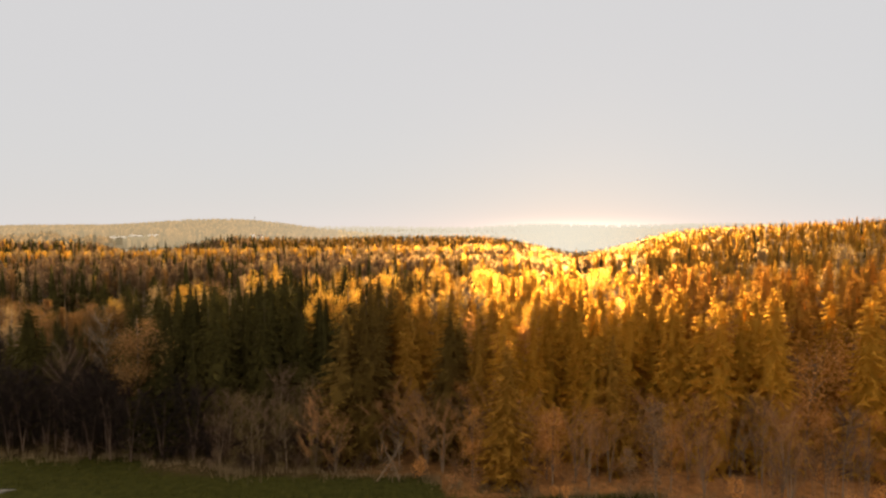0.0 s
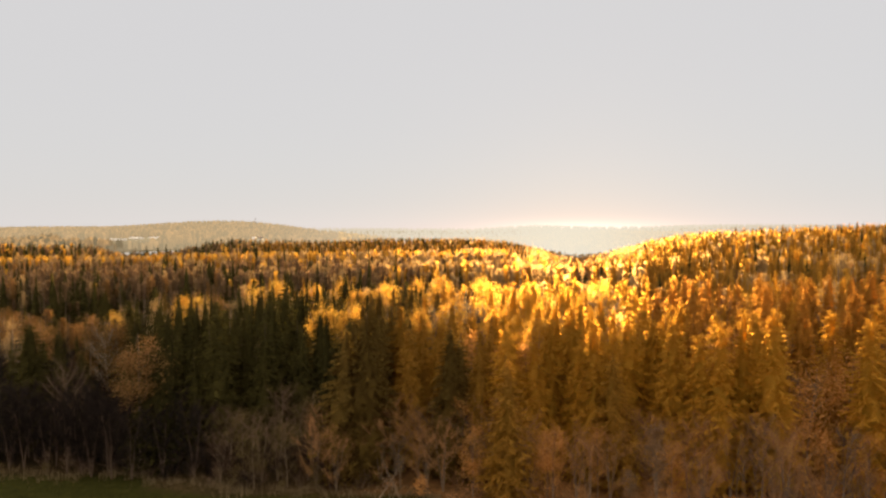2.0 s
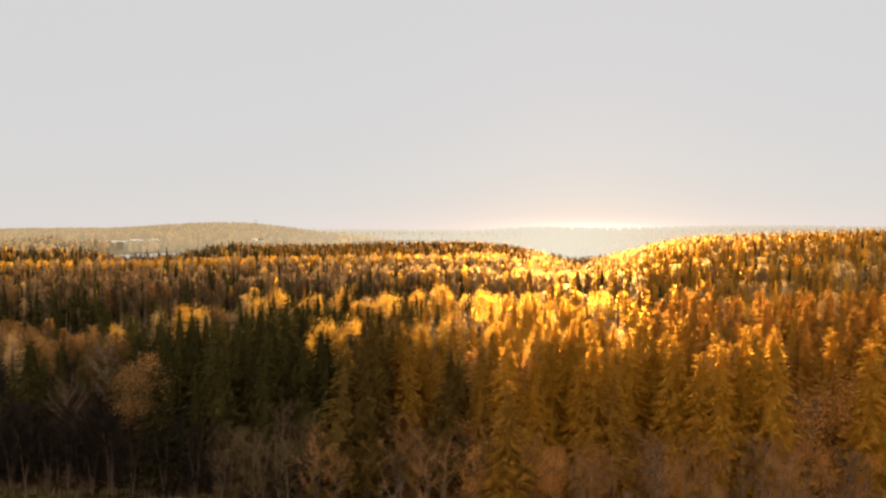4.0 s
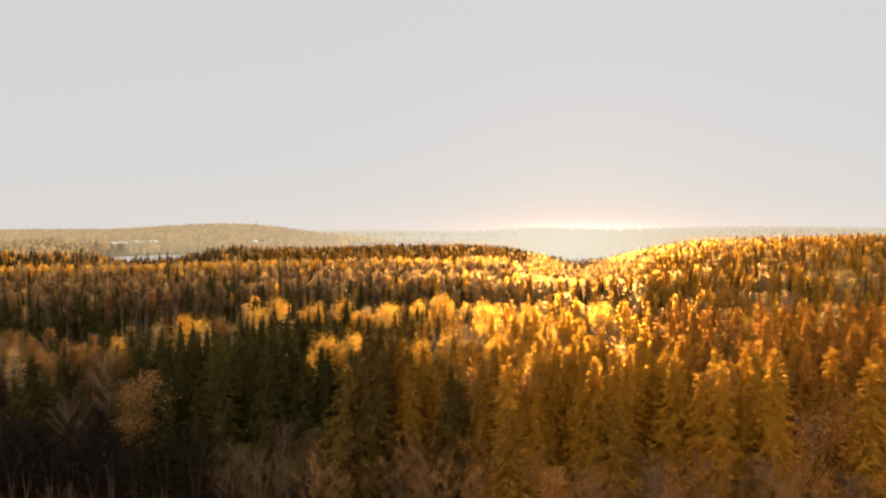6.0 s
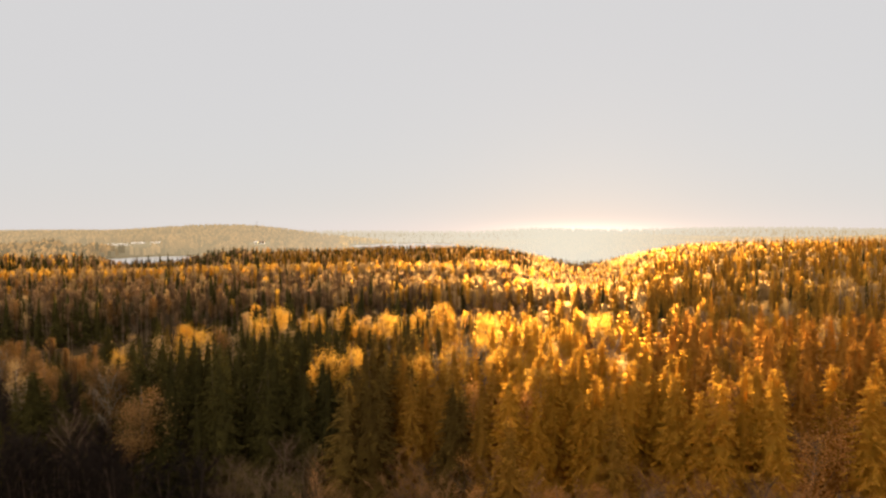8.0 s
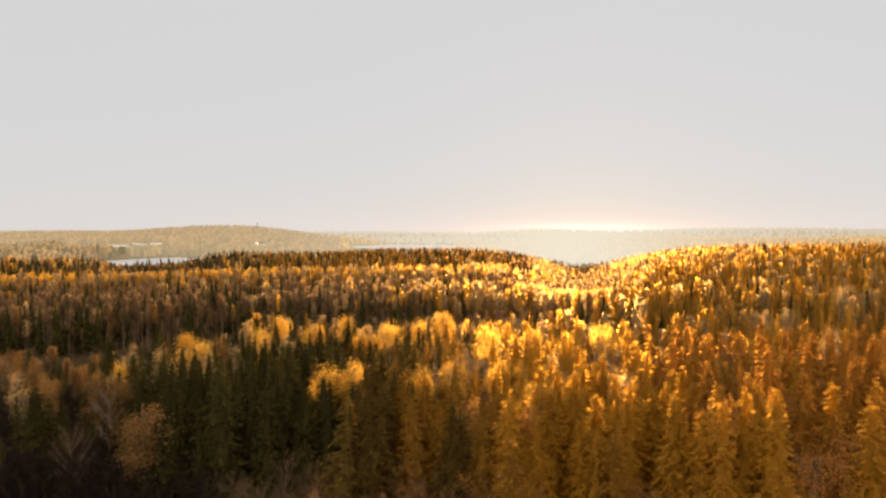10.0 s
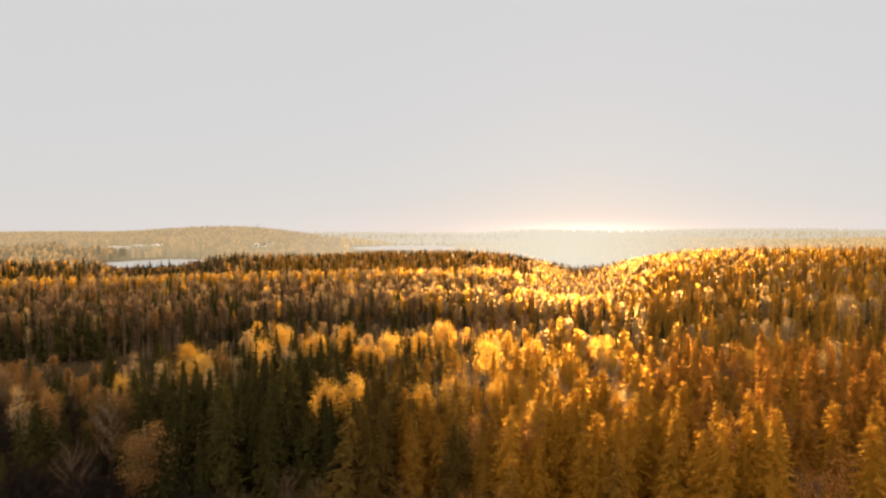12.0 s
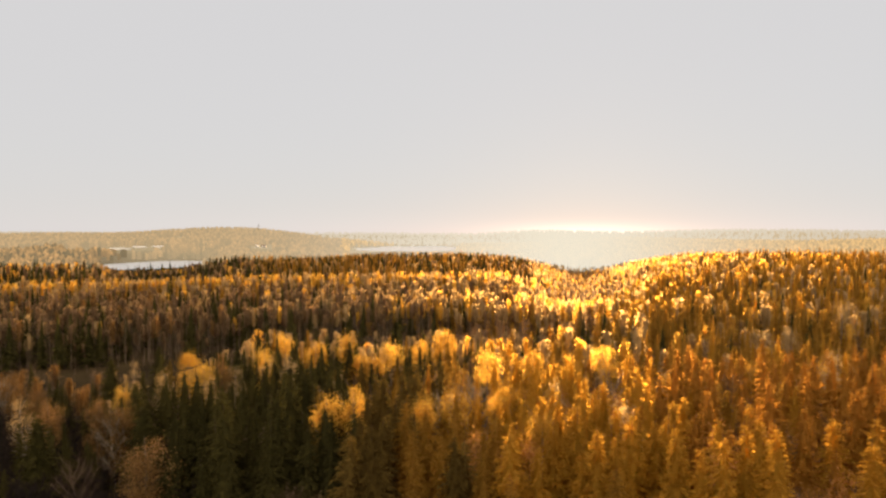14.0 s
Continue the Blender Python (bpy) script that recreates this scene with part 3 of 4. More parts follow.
# Trees that stand out, one by one: kind, x, y, height of the top.
GOLDEN = [(-17.6, 89.5, 20.8), (-13.4, 91.2, 20.6), (-3.2, 92.2, 19.9), (0.8, 94, 20.5), (7.3, 99, 19.0), (12.9, 85.4, 19.6), (7.7, 118.5, 22.4),
          (16.8, 122, 20.5), (25.4, 129, 19.4), (32, 128, 21.4), (-0.2, 154, 20.3), (-29.7, 143, 18.8), (-24.5, 153.5, 19.8), (-41, 158, 18.8),
          (-15.1, 128, 19.2), (-18.3, 128.8, 19), (-5.6, 138, 20.2), (-12.7, 141, 19.6), (-39.5, 135.5, 19.4), (-61, 148.5, 16.0), (-47.4, 122.5, 18.5)]
RUSTY = [(-89, 127.5, 15.2), (-73, 111, 16.2), (-48.5, 93.6, 18), (-38.2, 78.8, 17.3), (-45.4, 124.8, 18.6), (-64.8, 101.5, 16.0), (-55.7, 99, 17.6)]
STRAW = [(-70.6, 103, 16.9), (-50.8, 112, 19.0), (-75.3, 150.5, 13.0), (-36.4, 127, 18.2), (-33, 129, 18.0), (17.4, 102, 19.8), (26, 89, 19.8), (71.3, 116, 22), (107.7, 172.5, 24.8),
         (111, 174, 24.2), (73, 149, 20.8), (77, 151, 20.4), (82, 150, 21)]
LEAFLESS = [(-49.2, 82, 15.6), (-49.7, 93.3, 17.6), (4.9, 103, 20.6), (0, 98.5, 20.0), (29.5, 112.5, 19.8), (-20, 77, 12), (68, 114, 20), (-66, 99, 14), (-92, 130, 14), (-96, 134, 13)]
SPRUCES = [(-57.4, 87.2, 17.2), (-68.8, 128, 17.8), (-49.2, 98.8, 19.6), (-40.6, 100.6, 17.9), (-33, 119.4, 18.7), (-23.3, 93.3, 22.2), (-20, 128.4, 20.8), (-4.8, 95.2, 22),
           (-9.7, 96.3, 21), (-23.5, 86.4, 21.2), (-33, 91.2, 20), (-65.1, 141.5, 17.6), (-9.4, 76.1, 19.5), (8.7, 81, 18.6), (7.6, 77.2, 18.4), (20.4, 75.8, 18.3), (19.2, 71.4, 16),
           (33.4, 88.5, 20), (44.3, 86.3, 23.2), (56.9, 98, 22.7), (59.6, 87.9, 24.7), (56.2, 87, 21), (-11.9, 76.4, 18.4), (6.9, 68.4, 16.2), (-36, 79, 14.6), (-45.5, 93, 17)]
for x, y, top in GOLDEN:
    plant("gold", x, y, top, wide=0.98 if y < 110 else 1.22)
for x, y, top in RUSTY:
    plant("rust", x, y, top, wide=1.5 if y < 80 else 1.2)
for x, y, top in STRAW:
    plant("pale", x, y, top, wide=1.35 if x > 60 else 1.0)
plant("yellow", 21.3, 62.6, 11.2)
plant("yellow", 18.6, 62.2, 6.4)
for x, y, top in LEAFLESS:
    plant("white_birch" if y > 90 else "bare", x, y, top)
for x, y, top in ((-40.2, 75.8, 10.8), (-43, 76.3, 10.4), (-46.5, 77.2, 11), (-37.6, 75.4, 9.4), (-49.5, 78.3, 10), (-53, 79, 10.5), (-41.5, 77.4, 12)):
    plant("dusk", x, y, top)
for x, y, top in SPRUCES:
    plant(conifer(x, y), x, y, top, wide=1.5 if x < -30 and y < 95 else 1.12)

stock("sapling", "birch_sapling", lambda r: bare_tree(9, 0.9, r, base=0.45, count=6, twigs=160, rise=1.5, thick=0.02), 4, "grey_bark", "twig",
      "thin leafless young birch with a straight pale stem", "birch sapling", "pale smooth bark", "few fine twigs")


# ---------------------------------------------------------------- the near wood, tree by tree
def near_heroes(x, y, gap):
    return any((x - a) ** 2 + (y - b) ** 2 < (gap * max(0.8, c / 1.6)) ** 2 for a, b, c in PLACED)


def wood_front(x):
    """Where the closed wood beyond the clearing begins."""
    return np.interp(x, [-160, -135, -98, -72, -20, 24, 60], [190, 195, 204, 226, 246, 238, 200])


def jitter_grid(x0, x1, y0, y1, step, r, loose=0.42):
    xs, ys = np.arange(x0, x1, step), np.arange(y0, y1, step * 0.87)
    gx, gy = np.meshgrid(xs, ys)
    gx = gx + (np.arange(len(ys)) % 2)[:, None] * step / 2
    gx, gy = gx + r.uniform(-loose, loose, gx.shape) * step, gy + r.uniform(-loose, loose, gy.shape) * step
    return np.column_stack([gx.ravel(), gy.ravel()])


def choose(r, odds):
    names, p = zip(*odds)
    return names[int(r.choice(len(p), p=np.array(p) / sum(p)))]


def species(x, y, r):
    """Kind and height above ground of a tree that grows at x, y; None in the open."""
    e = y - float(edge(x))
    if e < 0.8:
        return None
    glare_tint = float(ramp01((x + 25) / 42))          # sun glare painted as fewer grey and more coloured leaves towards the east
    if e < 8:
        if x > 26 and e < 4:
            return choose(r, [("sapling", 0.6), ("russet", 0.4)]), r.uniform(6, 9.5)
        if x < -30:
            return choose(r, [("dusk", 0.8), ("olive", 0.08), ("slim_spruce", 0.12)]), r.uniform(7.5, 10.5) + 0.35 * e
        glare_tint = float(ramp01((x + 27) / 40))
        return choose(r, [("alder", 0.55 * (1 - glare_tint)), ("russet", 0.7 * glare_tint), ("olive", 0.36 * (1 - glare_tint)), ("copper", 0.3 * glare_tint), ("bare", 0.06)]), r.uniform(6, 8.8) + 0.4 * e
    if y < 104:
        if x < -40:
            return choose(r, [("dusk", 0.50), ("slim_spruce", 0.25), ("spruce", 0.22), ("bare", 0.03)]), r.uniform(9.5, 13.5)
        kind = choose(r, [("conifer", 0.88), ("bare", 0.03), ("copper", 0.1 * glare_tint)])
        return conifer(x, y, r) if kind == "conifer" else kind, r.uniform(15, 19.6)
    if x < -62 and 150 < y < wood_front(x):
        return None
    if x < -58:
        return choose(r, [("dusk", 0.45), ("rust", 0.05), ("pale", 0.06), ("slim_spruce", 0.44)]), r.uniform(8.5, 13)
    kind = choose(r, [("conifer", 0.74), ("gold", 0.07 + 0.12 * glare_tint), ("pale", 0.1), ("bare", 0.08)])
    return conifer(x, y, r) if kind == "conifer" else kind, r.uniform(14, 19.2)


def spired(found):
    """Conifers overtop the leafy trees round them."""
    if not found:
        return found
    kind, tall = found
    return (kind, tall + 1.0) if kind in ("spruce", "slim_spruce", "glare_olive", "bronze", "amber", "umber", "needle") and tall > 12 else (kind, tall - 1.0 if tall > 12 else tall)


r1 = np.random.default_rng(21)
front = jitter_grid(-80, 75, 56, 86, 3.1, r1)
front = [(x, y) for x, y in front if y - edge(x) < 8]
behind = [(x, y) for x, y in jitter_grid(-105, 105, 62, 124, 3.9, r1) if y - edge(x) >= 8]
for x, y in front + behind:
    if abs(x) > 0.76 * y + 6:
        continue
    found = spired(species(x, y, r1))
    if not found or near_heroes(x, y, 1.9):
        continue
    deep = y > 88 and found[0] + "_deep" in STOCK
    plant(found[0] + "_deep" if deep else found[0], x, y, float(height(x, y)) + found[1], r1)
for x, y in jitter_grid(-66, 48, 55, 84, 2.3, r1):
    e = y - float(edge(x))
    if -0.3 < e < 4.5 and abs(x) < 0.76 * y + 4 and r1.random() < 0.62:
        leafy = r1.random() < 0.4
        # from x = -8 on, shrubs carry the painted glare tint
        plant(("copper_shrub" if leafy else "russet_shrub") if x > -8 else ("brown_shrub" if leafy else "shrub"), x, y, float(height(x, y)) + r1.uniform(1.2, 3.4), r1)
for x, y in jitter_grid(-66, -12, 70, 92, 2.9, r1):          # thicket between the stems, its shade put into near-black twigs
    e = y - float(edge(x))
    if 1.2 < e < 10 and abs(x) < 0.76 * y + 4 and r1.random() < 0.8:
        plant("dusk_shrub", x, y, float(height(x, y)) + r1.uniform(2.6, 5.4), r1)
for x, y in jitter_grid(28.5, 41, 57.2, 62.5, 1.35, r1):     # a stand of thin young birches
    if edge(x) - 0.6 < y < edge(x) + 3.4:
        plant("sapling", x, y, float(height(x, y)) + r1.uniform(6.0, 8.2), r1, wide=0.8)
for kind in STOCK:
    for root, tall, used in STOCK[kind]:
        if not used:                             # a variant that no tree took
            for ob in (*root.children_recursive, root):
                bpy.data.objects.remove(ob)


# ---------------------------------------------------------------- the wood farther off, joined
def spruce_low(h, wide, r, levels, arms, blades=True):
    crown, stem = Shape(), Shape()
    stem.blades([[0, 0, 0]], [[0, 0, h]], [0.16])
    lean = r.uniform(-1, 1, 2) * 0.2
    ragged_core(crown, h, wide, r, lean, *((8, 6) if blades else (5, 5)))
    for i in range(levels):
        f = (i + 0.2) / levels
        reach = wide * (1 - f) ** 0.85 * (0.6 + 0.4 * min(1, f * 6)) + 0.18
        ang = r.uniform(0, 6.28) + np.arange(arms) * 6.283 / arms + r.normal(0, 0.2, arms)
        ln = reach * r.uniform(0.65, 1.25, arms)
        d = np.column_stack([np.cos(ang), np.sin(ang), np.zeros(arms)])
        side = np.column_stack([-np.sin(ang), np.cos(ang), np.zeros(arms)])
        a = np.tile([lean[0] * f, lean[1] * f, h * (0.05 + 0.95 * f)], (arms, 1)) + np.column_stack([np.zeros((arms, 2)), r.uniform(-0.6, 0.7, arms) * h / levels])
        drop = np.column_stack([np.zeros((arms, 2)), -(0.45 - 0.3 * f) * ln - 0.35 * h / levels])
        tip = a + d * ln[:, None] + drop
        mid = a + d * ln[:, None] * 0.55 + drop * r.uniform(0.55, 1.1, (arms, 1))
        w = side * ln[:, None] * r.uniform(1.3, 2.2, (arms, 1)) / arms
        k = np.arange(arms)[:, None] * 4
        crown.add(np.stack([a, mid - w, tip, mid + w], 1).reshape(-1, 3), np.concatenate([k + [0, 1, 2], k + [0, 2, 3]]))
        if blades:
            crown.blades(mid, mid + d * ln[:, None] * 0.5 + r.normal(0, 0.3, (arms, 3)) * ln[:, None], 0.07 * ln + 0.04, r)
    crown.blades([[lean[0], lean[1], h * 0.93]], [[lean[0], lean[1], h * 1.02]], [0.12], r)
    return stem.arrays(), crown.arrays()


def leafy_core(crown, h, wide, base, r, rings=5, sides=6):
    """The close inner leaves of a crown, an uneven egg round the trunk."""
    g = np.linspace(0.03, 0.9, rings)
    ang = np.arange(sides) * 2 * np.pi / sides + r.uniform(0, 6)
    rad = (0.34 * wide * crown_width(g))[:, None] * r.uniform(0.55, 1.25, (rings, sides))
    rad[0] *= 0.4
    z = h * (base + (1 - base) * g)[:, None] + r.uniform(-0.3, 0.3, (rings, sides)) * h * (1 - base) / rings
    v = np.stack([np.cos(ang) * rad, np.sin(ang) * rad, z], -1).reshape(-1, 3)
    tris = []
    for i in range(rings - 1):
        for j in range(sides):
            p, q = i * sides + j, i * sides + (j + 1) % sides
            tris += [(p, q, q + sides), (p, q + sides, p + sides)]
    crown.add(v, tris)


def broad_low(h, wide, r, leaves, size, base=0.5):
    """A leafy tree seen from afar: an uneven egg-shaped crown of leaf sprays on a thin trunk."""
    crown, stem = Shape(), Shape()
    line = trunk_line(h, 0.12, r, 4)
    leafy_core(crown, h, wide, base, r)
    stem.tube(line[:3], np.array([0.15, 0.12, 0.07]) * h / 17, 3)
    g = r.uniform(0, 1, leaves)
    ang = r.uniform(0, 6.283, leaves)
    lobes = 1 + 0.22 * np.sin(ang * 2 + r.uniform(0, 6)) + 0.18 * np.sin(ang * 3 + g * 9 + r.uniform(0, 6))
    rad = 0.78 * wide * crown_width(g) * lobes * r.uniform(0.15, 1.0, leaves) ** 0.55
    z = h * (base + (1 - base) * g)
    foot = np.column_stack([np.interp(z, line[:, 2], line[:, a]) for a in range(2)])
    crown.leaves(np.column_stack([foot + np.column_stack([np.cos(ang), np.sin(ang)]) * rad[:, None], z]), size, r=r)
    return stem.arrays(), crown.arrays()


def bare_low(h, wide, r, twigs, base=0.3):
    crown, stem = Shape(), Shape()
    line = trunk_line(h * 0.95, 0.15, r, 4)
    stem.tube(line, np.array([0.14, 0.11, 0.07, 0.02]) * h / 17, 3)
    f = r.uniform(base, 0.9, twigs)
    b = np.column_stack([np.interp(f * h, line[:, 2], line[:, a]) for a in range(3)])
    d = r.normal(size=(twigs, 3)) * [1, 1, 0.5] + [0, 0, 1.0]
    d /= np.linalg.norm(d, axis=1)[:, None]
    ln = wide * r.uniform(0.5, 1.5, (twigs, 1))
    off = d * ln * r.uniform(0, 0.6, (twigs, 1))
    crown.blades(b + off, b + off + d * ln + r.normal(0, 0.3, (twigs, 3)), np.full(twigs, 0.035), r)
    return stem.arrays(), crown.arrays()


def joined(name, label, rows, shapes, bark, leaf):
    """One stretch of wood as one object: copies of the low shapes at rows of x, y, top."""
    vs, ts, ms, n = [], [], [], 0
    r = np.random.default_rng(len(rows))
    for x, y, top in rows:
        stem, crown = shapes[int(r.integers(len(shapes)))]
        z = float(height(x, y)) - 0.1
        s = (top - z) / float(crown[0][:, 2].max())
        w, ang = s ** 0.7 * r.uniform(0.85, 1.2), r.uniform(0, 6.28)
        rot = np.array([[math.cos(ang) * w, -math.sin(ang) * w, 0], [math.sin(ang) * w, math.cos(ang) * w, 0], [0, 0, s]])
        for m, (v, t) in ((0, stem), (1, crown)):
            vs.append(v @ rot.T + [x, y, z])
            ts.append(t + n)
            ms.append(np.full(len(t), m))
            n += len(v)
    me = mesh_from(name, np.concatenate(vs), np.concatenate(ts), [M[bark], M[leaf]], np.concatenate(ms))
    return tagged(new(name, me), label, "woodland", kind="stuff")


def low_set(make, count=7):
    return [make(np.random.default_rng(500 + 13 * k)) for k in range(count)]


SPIKY, LEAFY = ("needle", "bronze", "amber"), ("gold", "rust", "pale", "tan")
LOW = {"mid": {}, "far": {}, "distant": {}}
for kind in SPIKY:
    LOW["mid"][kind] = low_set(lambda r: spruce_low(17, r.uniform(2.4, 3.1), r, 18, 8))
    LOW["far"][kind] = low_set(lambda r: spruce_low(17, r.uniform(2.7, 3.4), r, 18, 9, False))
    LOW["distant"][kind] = low_set(lambda r: spruce_low(17, r.uniform(2.9, 3.8), r, 8, 5, False))
for kind in LEAFY:
    LOW["mid"][kind] = low_set(lambda r: broad_low(17, r.uniform(2.0, 2.7), r, 260, 0.25, base=0.52))
    LOW["far"][kind] = low_set(lambda r: broad_low(17, r.uniform(2.2, 3.1), r, 100, 0.35, base=0.55))
    LOW["distant"][kind] = low_set(lambda r: broad_low(17, r.uniform(2.6, 3.6), r, 54, 0.53, base=0.45))
LOW["mid"]["twig"] = low_set(lambda r: bare_low(16, r.uniform(1.5, 2.2), r, 300))
LOW["far"]["twig"] = low_set(lambda r: bare_low(16, r.uniform(1.6, 2.2), r, 100))
LOW["distant"]["twig"] = low_set(lambda r: bare_low(16, r.uniform(2.4, 3.2), r, 40))
WORDS = {"needle": "dark green spruces", "bronze": "spruces with sun glare painted in as bronze brown", "amber": "conifers with sun glare painted in as amber brown", "gold": "golden autumn birches", "rust": "rust brown autumn aspens",
         "pale": "straw coloured thinning birches", "tan": "tall tan brown birches", "twig": "leafless grey brown trees"}
TREES = {"needle": ("spruce_wood", "bark"), "bronze": ("spruce_wood", "bark"), "amber": ("larch_wood", "bark"), "gold": ("birch_wood", "grey_bark"), "rust": ("aspen_wood", "bark"),
         "pale": ("birch_wood", "grey_bark"), "tan": ("birch_wood", "grey_bark"), "twig": ("bare_wood", "grey_bark")}


def woodland(where, level, points, rule, r):
    """Fills a stretch with joined trees, one object per species."""
    rows = {}
    for x, y in points:
        found = spired(rule(x, y, r))
        if found:
            rows.setdefault(found[0], []).append((x, y, float(height(x, y)) + found[1]))
    for kind, some in rows.items():
        name, bark = TREES[kind]
        joined(name, f"{WORDS[kind]} {where}", some, LOW[level][kind], bark, kind + "_far")


def middle_rule(x, y, r):
    if abs(x) > 0.78 * y + 6 or near_heroes(x, y, 2.4):
        return None
    if y > wood_front(x) and x < 62:
        return None
    if x < -62 and y > 150:
        return ("twig", r.uniform(1.5, 4.5)) if r.random() < 0.2 + 0.7 * (y > wood_front(x) - 9) else None
    # painted glare: bronze and amber conifers increase towards the east
    glare_tint = float(ramp01((x + 14) / 46))
    if x < 40 and y > 170:
        return choose(r, [("twig", 0.4), ("pale", 0.5), ("needle", 0.1)]), r.uniform(9, 13.5)
    if x < -52:
        return choose(r, [("twig", 0.35), ("pale", 0.2), ("rust", 0.12), ("needle", 0.33)]), r.uniform(8.5, 13)
    return choose(r, [("needle", 0.5 * (1 - glare_tint) + 0.1), ("bronze", 0.2 + 0.5 * glare_tint), ("amber", 0.2 * glare_tint), ("gold", 0.05 + 0.17 * float(ramp01((x + 5) / 20)) * float(ramp01((70 - x) / 25))), ("pale", 0.12), ("twig", 0.1)]), r.uniform(13, 18.6)


r2 = np.random.default_rng(33)
woodland("in the middle of the wood", "mid", jitter_grid(-150, 150, 124, 205, 4.2, r2), middle_rule, r2)


def left_rule(x, y, r):
    if x < -0.78 * y - 6 or x > 62 or y < wood_front(x):
        return None
    if y < wood_front(x) + 20 and r.random() < 0.42:
        return choose(r, [("twig", 0.5), ("tan", 0.5)]), r.uniform(5, 11.5)
    # sun haze put into the colour by paler, more golden trees sunward
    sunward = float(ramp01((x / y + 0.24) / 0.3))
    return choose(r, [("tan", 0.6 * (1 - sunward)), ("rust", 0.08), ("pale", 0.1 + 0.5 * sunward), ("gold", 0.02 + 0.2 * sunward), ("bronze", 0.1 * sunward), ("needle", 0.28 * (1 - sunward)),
                      ("twig", 0.14)]), r.uniform(12.5, 17.2) * (1 - 0.5 * float(valley(x, y)))


first = jitter_grid(-250, 62, 190, 262, 3.4, r2)
rest = jitter_grid(-250, 62, 196, 300, 4.1, r2)
first, rest = [q for q in first if q[1] < wood_front(q[0]) + 9], [q for q in rest if wood_front(q[0]) + 9 <= q[1] and (q[1] < wood_front(q[0]) + 40 or r2.random() < 0.65)]
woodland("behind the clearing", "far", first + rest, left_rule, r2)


def hill_rule(x, y, r):
    if x > 0.8 * y + 8 or (x < 62 and y < 245):
        return None
    v = float(valley(x, y))
    # sunlit glow painted as more golden trees, in the valley and upslope
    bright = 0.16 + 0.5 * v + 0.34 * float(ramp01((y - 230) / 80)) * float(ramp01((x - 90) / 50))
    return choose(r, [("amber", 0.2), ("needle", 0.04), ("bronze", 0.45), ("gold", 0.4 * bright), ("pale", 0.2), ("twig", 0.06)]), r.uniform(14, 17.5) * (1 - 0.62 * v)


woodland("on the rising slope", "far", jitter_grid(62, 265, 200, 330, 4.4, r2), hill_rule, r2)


def back_rule(x, y, r):
    d = math.hypot(x, y)
    if abs(x) > 0.78 * y + 10 or d > 760 or (x < -150 and d > 740):
        return None
    if y < 300 and x < 62 or (62 <= x < 265 and y < 330):
        return None
    v = float(valley(x, y))
    low = 1 - 0.66 * v
    # sunward trees are chosen pale to stand for haze in the light
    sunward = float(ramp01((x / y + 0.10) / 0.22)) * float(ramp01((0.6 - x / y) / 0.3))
    if y > 745 + 60 * (1 - v):
        return None
    gap = 1 - 0.53 * math.exp(-((x / y + 0.465) / 0.075) ** 4)          # trees lowered on the camera's line of sight so that the lake shows
    if x < -0.36 * y and d > 600:
        return ("needle", r.uniform(11, 14.5)) if r.random() < 0.15 else (choose(r, [("tan", 0.3), ("needle", 0.5), ("pale", 0.2)]), r.uniform(8, 11))
    if x < -0.3 * y and y > 400:
        return choose(r, [("tan", 0.36), ("needle", 0.4), ("pale", 0.14), ("gold", 0.1)]), r.uniform(13, 17) * gap
    if d > 425 and x / y < 0.14:          # the spruce ridge
        return choose(r, [("needle", 0.4), ("bronze", 0.42), ("pale", 0.1), ("tan", 0.08)]), (r.uniform(14.5, 16.3) if d > 600 else r.uniform(13, 15.5)) * low
    if d > 385 and x / y < 0.14:          # bright birches along its foot
        return choose(r, [("gold", 0.5), ("pale", 0.5)]), r.uniform(14.5, 17) * low
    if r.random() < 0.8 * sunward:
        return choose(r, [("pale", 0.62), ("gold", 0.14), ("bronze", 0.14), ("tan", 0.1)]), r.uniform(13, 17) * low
    if x > 62:
        return choose(r, [("amber", 0.15), ("needle", 0.05), ("bronze", 0.45), ("gold", 0.2), ("pale", 0.18)]), r.uniform(13.5, 17) * low
    return choose(r, [("tan", 0.4), ("rust", 0.1), ("pale", 0.26), ("gold", 0.06), ("needle", 0.1), ("bronze", 0.08)]), r.uniform(12.5, 16.5)


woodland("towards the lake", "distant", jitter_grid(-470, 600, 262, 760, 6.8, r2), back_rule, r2)


